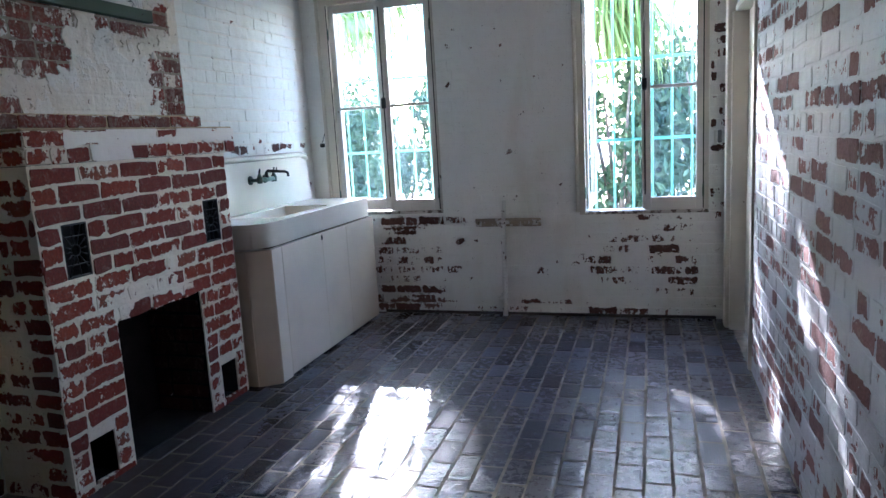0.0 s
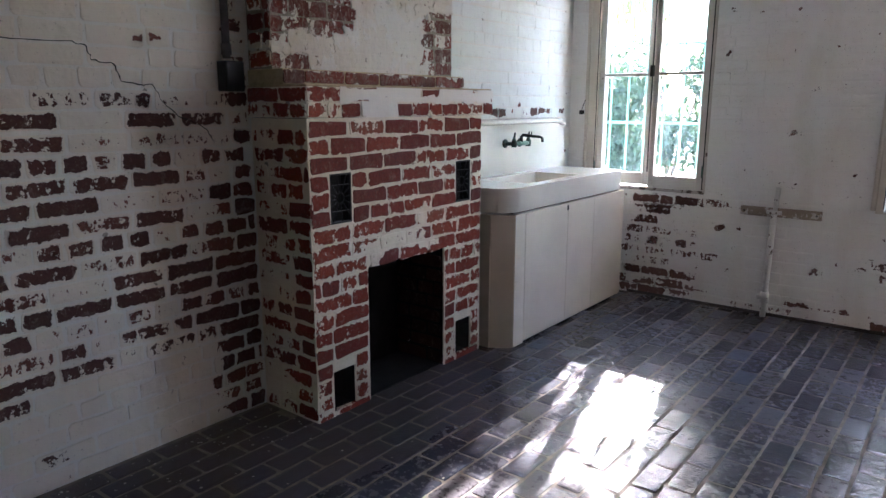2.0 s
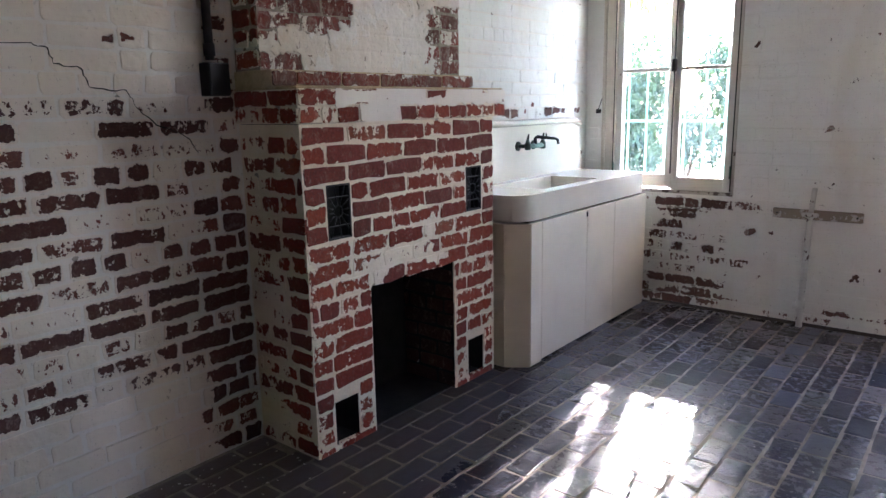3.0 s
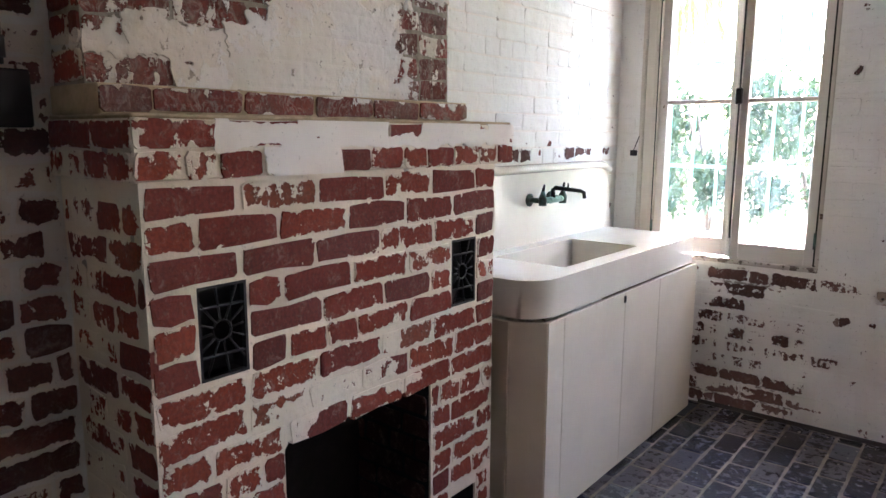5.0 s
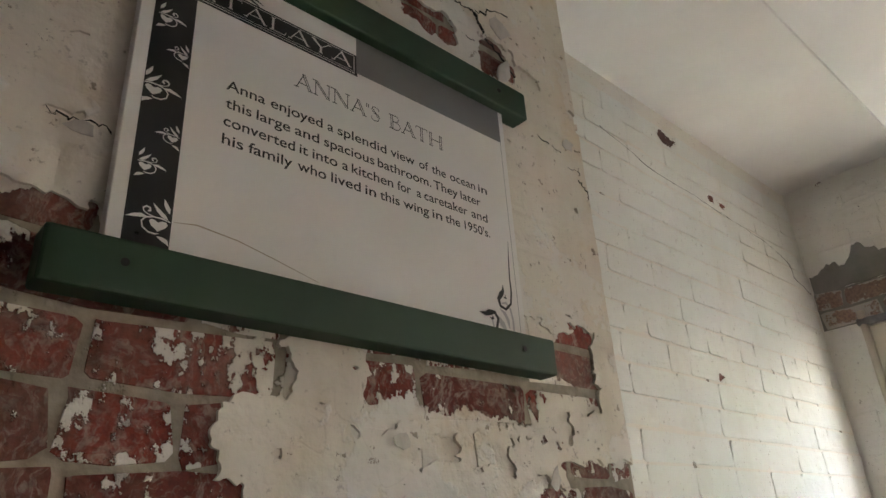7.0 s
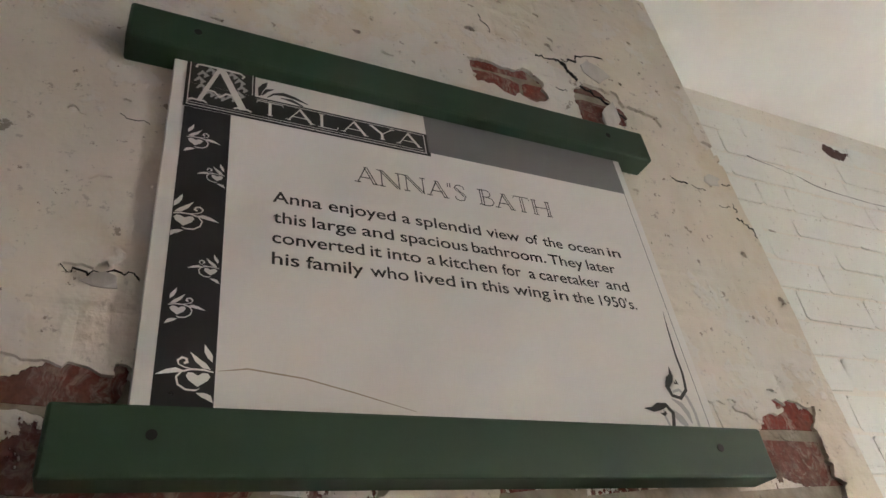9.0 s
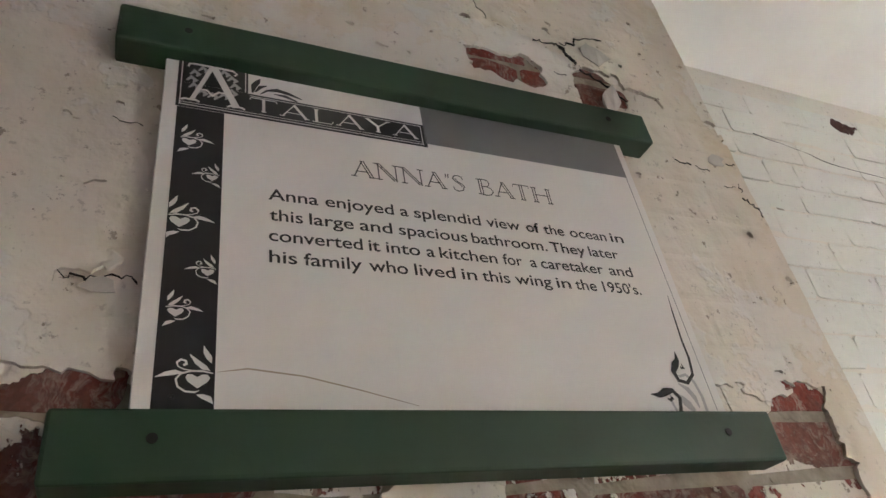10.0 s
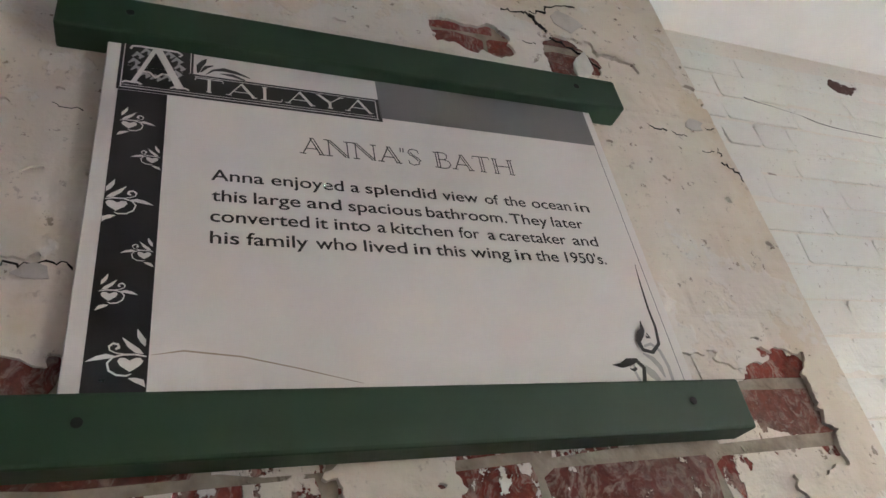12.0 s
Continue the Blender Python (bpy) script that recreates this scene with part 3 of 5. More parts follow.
def window(name, w, mid, open_left=0.0, open_right=0.0):
    """A pair of casement leaves that meet at mid, in a broad jamb and a narrow one."""
    x0, x1, z0, z1 = w
    tl, tr = (0.07, 0.022) if open_left == 0 else (0.045, 0.036)
    win = thing(name, ((x0 + x1) / 2, NORTH, z0), "wooden casement window in chipped cream paint", "window", kind="structure")
    y0, y1 = NORTH - 0.012, NORTH + 0.10
    part("frame_jamb", box(x0, x0 + tl, y0, y1, z0, z1, bevel=0.004), CREAM, win)
    part("frame_jamb", box(x1 - tr, x1, y0 + 0.014, y1, z0, z1, bevel=0.004), JAMB, win)
    part("frame_head", box(x0 + tl, x1 - tr, y0, y1, z1 - 0.05, z1, bevel=0.004), CREAM, win)
    part("sill", box(x0, x1, NORTH - 0.010, y1, z0, z0 + 0.022, bevel=0.004), SILL, win)
    if open_left == 0:
        part("inner_bead", box(x0 + tl - 0.03, x0 + tl - 0.012, y0 - 0.006, y0 + 0.001, z0 + 0.03, z1 - 0.03, bevel=0.003), CREAM, win)
    # Dark strips on the frame paint the shade of the gaps beside the leaves.
    part("gap_line", box(x0 + tl - 0.007, x0 + tl - 0.002, y0 - 0.001, y0 + 0.002, z0 + 0.03, z1 - 0.05), SOOT_AND_SHADE, win)
    part("gap_line", box(x1 - tr - 0.003, x1 - tr + 0.004, y0 + 0.012, y0 + 0.016, z0 + 0.03, z1 - 0.05), SOOT_AND_SHADE, win)
    part("bead", tube([(x0 - 0.012, NORTH - 0.012, z0 + 0.02), (x0 - 0.012, NORTH - 0.012, z1 + 0.06)], 0.014, 8), CREAM, win)
    lo, hi = z0 + 0.035, z1 - 0.053
    sash(win, x0 + tl + 0.001, mid - x0 - tl - 0.002, 1, NORTH + 0.03, lo, hi, open_left)
    sash(win, x1 - tr - 0.001, x1 - tr - mid - 0.002, -1, NORTH + 0.018, lo - 0.012, hi, open_right)
    part("astragal", box(mid - 0.014, mid + 0.010, NORTH - 0.016, NORTH - 0.002, lo, hi, bevel=0.004), SASH, win)
    part("bolt", tube([(mid + 0.006, NORTH - 0.022, lo + 0.1), (mid + 0.006, NORTH - 0.022, hi - 0.05)], 0.005, 8), BLACK, win)
    part("catch", box(mid - 0.010, mid + 0.022, NORTH - 0.04, NORTH - 0.016, 1.59, 1.67, bevel=0.005), BLACK, win)
    for x in (x0 + tl, x1 - tr):
        for z in (lo + 0.08, hi - 0.25):
            part("hinge", tube([(x, NORTH - 0.014, z), (x, NORTH - 0.014, z + 0.08)], 0.007, 8), BRASS, win)
    return win


window("window_1", W1, -1.930)
window("window_2", W2, -0.045, 86.0)


def grille(w):
    x0, x1, z0, z1 = w
    g = thing("security_grille", ((x0 + x1) / 2, NORTH + THICK + 0.2, z0), "mint green painted iron window bars", "window bars", "window bars")
    y = NORTH + THICK + 0.2
    n = 8
    for k in range(n):
        x = x0 - 0.06 + (x1 - x0 + 0.12) * k / (n - 1)
        part("bar", tube([(x, y, z0 - 0.1), (x, y, z1 + 0.05)], 0.0085, 6), MINT, g)
    for z in (z0 - 0.05, 1.255, 1.85, z1):
        part("rail", box(x0 - 0.07, x1 + 0.07, y - 0.004, y + 0.004, z - 0.011, z + 0.011), MINT, g)
        for x in (x0 - 0.06, x1 + 0.06):
            part("bracket", box(x - 0.006, x + 0.006, NORTH + THICK - 0.02, y - 0.004, z - 0.008, z + 0.008), MINT, g)


grille(W1)
grille(W2)

# ---- east door ----
door = thing("door_1", (EAST + 0.06, (DOOR[0] + DOOR[1]) / 2, 0), "closed cream painted wooden door", "door", kind="structure")
part("leaf", box(EAST + 0.06, EAST + 0.10, DOOR[0] + 0.04, DOOR[1] - 0.04, 0.008, DOOR[2] - 0.04, bevel=0.004), CREAM, door)
part("jamb", box(EAST - 0.012, EAST + 0.19, DOOR[0], DOOR[0] + 0.038, 0, DOOR[2] - 0.04, bevel=0.004), CREAM, door)
part("jamb", box(EAST - 0.03, EAST + 0.19, DOOR[1] - 0.038, DOOR[1], 0, DOOR[2] - 0.04, bevel=0.004), CREAM, door)
part("head", box(EAST - 0.012, EAST + 0.19, DOOR[0], DOOR[1], DOOR[2] - 0.038, DOOR[2], bevel=0.004), CREAM, door)
part("casing", box(EAST - 0.056, EAST - 0.002, DOOR[1] + 0.002, DOOR[1] + 0.12, 0.0, CEIL - 0.01, bevel=0.006), CREAM, door)

# ---- sink ----
sink = thing("sink", (-2.3, 4.0, 0.8), "white enamelled kitchen sink with drainboards and backsplash", "sink")
bm = bmesh.new()
outline = [(-2.555, 3.272), *((-2.185 + 0.135 * math.sin(a), 3.407 - 0.135 * math.cos(a)) for a in (radians(9 * k) for k in range(11))), (-2.05, 4.76), (-2.06, 4.785), (-2.555, 4.79)]
low = [bm.verts.new((x, y, 0.80)) for x, y in outline]
face = bm.faces.new(low)
up = bmesh.ops.extrude_face_region(bm, geom=[face])
bmesh.ops.translate(bm, verts=[v for v in up["geom"] if isinstance(v, bmesh.types.BMVert)], vec=(0, 0, 0.138))
for co, no in (((-2.47, 0, 0), (1, 0, 0)), ((-2.13, 0, 0), (1, 0, 0)), ((0, 3.60, 0), (0, 1, 0)), ((0, 4.27, 0), (0, 1, 0))):
    bmesh.ops.bisect_plane(bm, geom=list(bm.verts) + list(bm.edges) + list(bm.faces), plane_co=co, plane_no=no)
bowl = [f for f in bm.faces if abs(f.normal.z) > 0.9 and f.calc_center_median().z > 0.9 and -2.47 < f.calc_center_median().x < -2.13 and 3.60 < f.calc_center_median().y < 4.27]
got = bmesh.ops.extrude_face_region(bm, geom=bowl)
vs = [v for v in got["geom"] if isinstance(v, bmesh.types.BMVert)]
bmesh.ops.delete(bm, geom=bowl, context="FACES_ONLY")
mid = Vector((-2.30, 3.935, 0.77))
for v in vs:
    v.co = (mid.x + (v.co.x - mid.x) * 0.85, mid.y + (v.co.y - mid.y) * 0.9, 0.80 - 0.02 * (1 if v.co.y < 3.9 else 0.6))
bmesh.ops.recalc_face_normals(bm, faces=bm.faces)
sharp = [e for e in bm.edges if len(e.link_faces) == 2 and e.calc_face_angle(0) > 0.5 and not (min(v.co.z for v in e.verts) < 0.81 and max(v.co.z for v in e.verts) < 0.81 and e.link_faces[0].normal.z < -0.5)]
bmesh.ops.bevel(bm, geom=sharp, offset=0.030, segments=5, affect="EDGES", profile=0.5, clamp_overlap=True)
for f in bm.faces:
    f.smooth = f.calc_area() < 0.012
basin = part("basin", bm, ENAMEL, sink)
splash = [(3.275, 0.925), (4.86, 0.925), (4.845, 0.945), (4.832, 0.985), (4.822, 1.05), (4.806, 1.15), (4.785, 1.235), (4.755, 1.275), (4.715, 1.293), (4.66, 1.30), (3.275, 1.295)]
bm = bmesh.new()
face = bm.faces.new([bm.verts.new((-2.543, y, z)) for y, z in splash])
up = bmesh.ops.extrude_face_region(bm, geom=[face])
bmesh.ops.translate(bm, verts=[v for v in up["geom"] if isinstance(v, bmesh.types.BMVert)], vec=(WEST + 0.002 + 2.543, 0, 0))
bmesh.ops.recalc_face_normals(bm, faces=bm.faces)
bmesh.ops.bevel(bm, geom=[e for e in bm.edges if all(v.co.x > -2.55 for v in e.verts)], offset=0.007, segments=3, affect="EDGES", profile=0.5)
part("backsplash", bm, ENAMEL, sink)
bm = bmesh.new()
rows = [[bm.verts.new((WEST + 0.002 + q[0], y, z + q[1])) for q in ((0, 0.004), (0.03, 0.004), (0.05, -0.002), (0.062, -0.012), (0.063, -0.022), (0.052, -0.03), (0.03, -0.034), (0, -0.034))] for y, z in ((3.276, 1.297), (4.0, 1.299), (4.60, 1.301), (4.70, 1.297), (4.765, 1.278))]
for a, b in zip(rows, rows[1:]):
    for k in range(8):
        f = bm.faces.new((a[k], a[(k + 1) % 8], b[(k + 1) % 8], b[k]))
        f.smooth = True
bm.faces.new(rows[0][::-1])
bm.faces.new(rows[-1])
bmesh.ops.recalc_face_normals(bm, faces=bm.faces)
part("ledge", bm, ENAMEL, sink)

cabinet = thing("sink_cabinet", (-2.3, 4.0, 0), "cream painted wooden plank cabinet under the sink", "cabinet")
ZT = 0.788


def board(points, name="board", mat=None, z0=0.0):
    """An upright board between two plan points, 18 mm thick inwards."""
    (x0, y0), (x1, y1) = points
    d = Vector((x1 - x0, y1 - y0, 0)).normalized()
    inn = Vector((-d.y, d.x, 0)) * 0.018
    bm = bmesh.new()
    q = [Vector((x0, y0, 0)), Vector((x1, y1, 0)), Vector((x1, y1, 0)) + inn, Vector((x0, y0, 0)) + inn]
    f = bm.faces.new([bm.verts.new(v + Vector((0, 0, z0))) for v in q])
    e = bmesh.ops.extrude_face_region(bm, geom=[f])
    bmesh.ops.translate(bm, verts=[v for v in e["geom"] if isinstance(v, bmesh.types.BMVert)], vec=(0, 0, ZT - z0))
    bmesh.ops.recalc_face_normals(bm, faces=bm.faces)
    bmesh.ops.bevel(bm, geom=list(bm.edges), offset=0.002, segments=1, affect="EDGES")
    part(name, bm, mat or CABINET, cabinet)


# Rust along the apron, plus the shadow of the gap, in one dark strip.
part("rust_line", boxes((-2.54, -2.075, 3.36, 4.78, 0.7885, 0.7995)), plain("rust_stain", (0.06, 0.035, 0.022), 0.9, 0.0, 0.5, 30.0, 0.5), cabinet)
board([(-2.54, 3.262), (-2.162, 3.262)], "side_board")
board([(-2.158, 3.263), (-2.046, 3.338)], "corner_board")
for a, b in ((3.341, 3.452), (3.454, 3.965), (3.967, 4.335), (4.337, 4.82)):
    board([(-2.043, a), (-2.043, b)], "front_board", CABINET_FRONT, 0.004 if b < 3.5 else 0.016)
# Black strip set back under the boards, added as the floor gap's shadow.
part("plinth", box(-2.2, -2.064, 3.36, 4.80, 0.0, 0.03), SOOT_AND_SHADE, cabinet)
part("door_catch", box(-2.043, -2.036, 3.95, 3.962, 0.745, 0.775, bevel=0.002), IRON, cabinet)
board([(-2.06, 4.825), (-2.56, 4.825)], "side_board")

# ---- sign over the fireplace ----
SIGN_X = -2.386
SIGN_WHITE = plain("sign_white", (0.74, 0.72, 0.68), 0.35, 0.0, 0.05, 4.0, 0.02)
SIGN_BLACK = plain("sign_black", (0.012, 0.012, 0.012), 0.3, 0.0, 0.1, 4.0, 0.02)
SIGN_INK = plain("sign_grey_ink", (0.05, 0.05, 0.05), 0.35, 0.0, 0.1, 4.0, 0.02)
SIGN_GREY = plain("sign_grey", (0.17, 0.175, 0.17), 0.35, 0.0, 0.05, 4.0, 0.02)
SIGN_PALE = plain("sign_pale_grey", (0.42, 0.42, 0.41), 0.35, 0.0, 0.05, 4.0, 0.02)
SOOTY = peeling("sooty_brick", -1.2, (), tones=((0.0, (0.03, 0.014, 0.012)), (1.0, (0.09, 0.03, 0.022))))
sign = thing("information_sign", (SIGN_X, 2.63, 2.06), "white information panel about a bathroom, held in green wooden rails", "sign")
part("panel", box(CH_UP + 0.003, SIGN_X, 2.306, 2.95, 2.03, 2.53, bevel=0.001), SIGN_WHITE, sign)


def flat(points, name, mat, level=1):
    """A printed shape on the panel, from (y, z) points."""
    bm = bmesh.new()
    f = bm.faces.new([bm.verts.new((SIGN_X + 0.0004 * level, y, z)) for y, z in points])
    bmesh.ops.triangulate(bm, faces=[f])
    return part(name, bm, mat, sign)


def rect(y0, y1, z0, z1, name, mat, level=1):
    return flat([(y0, z0), (y1, z0), (y1, z1), (y0, z1)], name, mat, level)


def stroke(points, widths, name, mat, level=2):
    """A printed band along (y, z) points, as wide as widths say."""
    bm = bmesh.new()
    pts = [Vector((0, y, z)) for y, z in points]
    rows = []
    for i, p in enumerate(pts):
        d = (pts[min(i + 1, len(pts) - 1)] - pts[max(i - 1, 0)]).normalized()
        w = widths[i] if isinstance(widths, (list, tuple)) else widths
        o = Vector((0, -d.z, d.y)) * w / 2
        rows.append([bm.verts.new(p + s * o + Vector((SIGN_X + 0.0004 * level, 0, 0))) for s in (1, -1)])
    for a, b in zip(rows, rows[1:]):
        bm.faces.new((a[0], b[0], b[1], a[1]))
    return part(name, bm, mat, sign)


def lettering(text, y0, y1, z0, cap, mat, name, level=1, bold=0.0):
    """A line of writing from y0 to y1 on the base line z0."""
    data = bpy.data.curves.new("lettering", "FONT")
    data.body, data.size = text, 1.0
    data.offset = bold
    tmp = new("lettering", data)
    dg = bpy.context.evaluated_depsgraph_get()
    me = bpy.data.meshes.new_from_object(tmp.evaluated_get(dg))
    bpy.data.objects.remove(tmp)
    xs = [v.co.x for v in me.vertices]
    lo, hi = min(xs), max(xs)
    for v in me.vertices:
        v.co = (SIGN_X + 0.0004 * level + v.co.z * 0.01, y0 + (v.co.x - lo) * (y1 - y0) / (hi - lo), z0 + v.co.y * cap / 0.73)
    me.materials.clear()
    me.materials.append(mat)
    ob = new(name, me)
    ob.parent = sign
    ob.matrix_parent_inverse = sign.matrix_world.inverted()
    return ob


TEXT = (
    (2.2995, "Anna 2.420 2.474, enjoyed 2.482 2.562, a 2.570 2.580, splendid 2.587 2.674, view 2.682 2.729, of 2.738 2.757, the 2.764 2.794, ocean 2.803 2.860, in 2.867 2.888"),
    (2.2720, "this 2.421 2.456, large 2.463 2.512, and 2.519 2.557, spacious 2.565 2.651, bathroom. 2.657 2.761, They 2.766 2.818, later 2.824 2.870"),
    (2.2455, "converted 2.420 2.520, it 2.527 2.540, into 2.547 2.587, a 2.595 2.605, kitchen 2.611 2.685, for 2.693 2.719, a 2.730 2.739, caretaker 2.745 2.837, and 2.846 2.883"),
    (2.2190, "his 2.420 2.448, family 2.455 2.517, who 2.525 2.569, lived 2.577 2.626, in 2.634 2.653, this 2.660 2.696, wing 2.703 2.753, in 2.760 2.780, the 2.787 2.818, 1950's. 2.828 2.886"),
)
for z, line in TEXT:
    for entry in line.split(", "):
        word, y0, y1 = entry.split(" ")
        lettering(word, float(y0), float(y1), z, 0.0158, SIGN_BLACK, "printed_word", bold=0.009)

# Roman capitals: strokes (thick or thin) and serifs in units of the cap height, and the width of the letter
CAPITALS = {
    "A": (0.80, [((0.38, 1.0), (0.70, 0.0))], [((0.08, 0.0), (0.40, 1.0)), ((0.19, 0.34), (0.58, 0.34))], [(0.08, 0.0), (0.70, 0.0)]),
    "N": (0.90, [((0.14, 0.98), (0.74, 0.02))], [((0.14, 0.0), (0.14, 1.0)), ((0.76, 0.0), (0.76, 1.0))], [(0.14, 0.0), (0.08, 1.0), (0.76, 1.0)]),
    "'": (0.20, [((0.08, 1.0), (0.06, 0.74))], [], []),
    "S": (0.58, [((0.12, 0.80), (0.20, 0.62), (0.38, 0.46), (0.46, 0.28))], [((0.46, 0.76), (0.44, 0.93), (0.28, 1.0), (0.14, 0.93), (0.10, 0.78)), ((0.46, 0.28), (0.42, 0.08), (0.24, 0.0), (0.09, 0.07), (0.07, 0.26))], []),
    "B": (0.68, [((0.16, 0.0), (0.16, 1.0))], [((0.16, 1.0), (0.42, 0.98), (0.52, 0.85), (0.50, 0.66), (0.40, 0.55), (0.18, 0.53)), ((0.40, 0.54), (0.56, 0.46), (0.62, 0.26), (0.52, 0.06), (0.36, 0.0), (0.16, 0.0))], [(0.12, 0.0), (0.12, 1.0)]),
    "T": (0.74, [((0.36, 0.0), (0.36, 1.0))], [((0.03, 0.84), (0.04, 1.0), (0.68, 1.0), (0.69, 0.84))], [(0.36, 0.0)]),
    "H": (0.92, [((0.16, 0.0), (0.16, 1.0)), ((0.76, 0.0), (0.76, 1.0))], [((0.16, 0.52), (0.76, 0.52))], [(0.16, 0.0), (0.16, 1.0), (0.76, 0.0), (0.76, 1.0)]),
    "L": (0.66, [((0.16, 0.0), (0.16, 1.0))], [((0.05, 0.0), (0.56, 0.0), (0.60, 0.22))], [(0.16, 1.0)]),
    "Y": (0.76, [((0.08, 1.0), (0.37, 0.47)), ((0.37, 0.0), (0.37, 0.48))], [((0.68, 1.0), (0.38, 0.47))], [(0.09, 1.0), (0.68, 1.0), (0.37, 0.0)]),
    " ": (0.42, [], [], []),
}


def capitals(text, y0, y1, z0, cap, mat, name, thick, thin, level, hollow=False):
    """Serif capitals from y0 to y1 on the base line z0; hollow: the thick strokes as two fine lines."""
    total = sum(CAPITALS[c][0] for c in text)
    sy, at = (y1 - y0) / total, y0
    for c in text:
        wide, heavy, light, feet = CAPITALS[c]

        def place(points):
            return [(at + u * sy, z0 + v * cap) for u, v in points]

        for k in heavy:
            q = place(k)
            if hollow:
                for side in (-1, 1):
                    stroke([(a + side * thick / 2, b) for a, b in q], thin, name, mat, level)
            else:
                stroke(q, thick, name, mat, level)
        for k in light:
            stroke(place(k), thin, name, mat, level)
        for u, v in feet:
            d = thin / 2 if v < 0.5 else -thin / 2
            stroke([(at + u * sy - 0.15 * cap, z0 + v * cap + d), (at + u * sy + 0.15 * cap, z0 + v * cap + d)], thin, name, mat, level + 0.3)
        at += wide * sy


capitals("ANNA'S BATH", 2.516, 2.793, 2.3500, 0.0258, SIGN_INK, "title_stroke", 0.0036, 0.0015, 1, hollow=True)
rect(2.62, 2.938, 2.423, 2.53, "grey_block", SIGN_GREY)
rect(2.322, 2.372, 2.03, 2.416, "black_band", SIGN_BLACK)
rect(2.320, 2.622, 2.4165, 2.4555, "header_band", SIGN_BLACK)
rect(2.320, 2.398, 2.4556, 2.500, "header_square", SIGN_BLACK)
for y0, y1, z0, z1 in ((2.323, 2.617, 2.4195, 2.4207), (2.323, 2.613, 2.4235, 2.4243), (2.615, 2.6163, 2.4195, 2.4525), (2.400, 2.6163, 2.4515, 2.4525), (2.3945, 2.3955, 2.4560, 2.494), (2.3235, 2.3247, 2.4195, 2.497)):
    rect(y0, y1, z0, z1, "header_line", SIGN_WHITE, 2)
rng = random.Random(5)
for k in range(12):
    a = 2 * math.pi * k / 12
    cy, cz = 2.3585 + 0.024 * math.cos(a), 2.462 + 0.022 * math.sin(a)
    stroke([(cy - 0.005, cz - 0.003), (cy, cz + 0.004), (cy + 0.005, cz - 0.001), (cy + 0.002, cz - 0.005)], [0.002, 0.006, 0.006, 0.002], "leaf_print", SIGN_PALE)
stroke([(2.3585, 2.488), (2.3850, 2.4275)], 0.0085, "initial_stroke", SIGN_WHITE, 3)
stroke([(2.3560, 2.486), (2.3360, 2.4275)], 0.0050, "initial_stroke", SIGN_WHITE, 3)
stroke([(2.3420, 2.448), (2.3520, 2.4475), (2.3585, 2.440), (2.3650, 2.4475), (2.3745, 2.447)], [0.002, 0.003, 0.0035, 0.003, 0.002], "initial_bar", SIGN_WHITE, 3.2)
stroke([(2.3300, 2.482), (2.3320, 2.4875), (2.3400, 2.4885), (2.3640, 2.4885), (2.3800, 2.4880), (2.3850, 2.4840), (2.3820, 2.4800)], [0.003, 0.003, 0.0035, 0.004, 0.003, 0.0025, 0.0025], "initial_top", SIGN_WHITE, 3.1)
for y in (2.335, 2.3845):
    stroke([(y - 0.010, 2.4265), (y - 0.006, 2.4290), (y, 2.4285), (y + 0.006, 2.4290), (y + 0.010, 2.4265)], 0.0028, "initial_serif", SIGN_WHITE, 3.1)
capitals("TALAYA", 2.399, 2.612, 2.4275, 0.0215, SIGN_WHITE, "header_stroke", 0.0036, 0.0014, 3)
stroke([(2.4030, 2.458), (2.4045, 2.470), (2.4090, 2.478), (2.4120, 2.484)], [0.002, 0.007, 0.006, 0.001], "ornament", SIGN_BLACK)
stroke([(2.4060, 2.460), (2.4120, 2.470), (2.4200, 2.474)], [0.002, 0.005, 0.001], "ornament", SIGN_BLACK)
stroke([(2.4120, 2.4575), (2.4200, 2.466), (2.4320, 2.4695), (2.4460, 2.467), (2.4620, 2.461)], [0.001, 0.003, 0.006, 0.005, 0.001], "ornament", SIGN_BLACK)
stroke([(2.4280, 2.462), (2.4420, 2.4615), (2.4560, 2.456)], [0.001, 0.005, 0.002], "ornament", SIGN_INK)


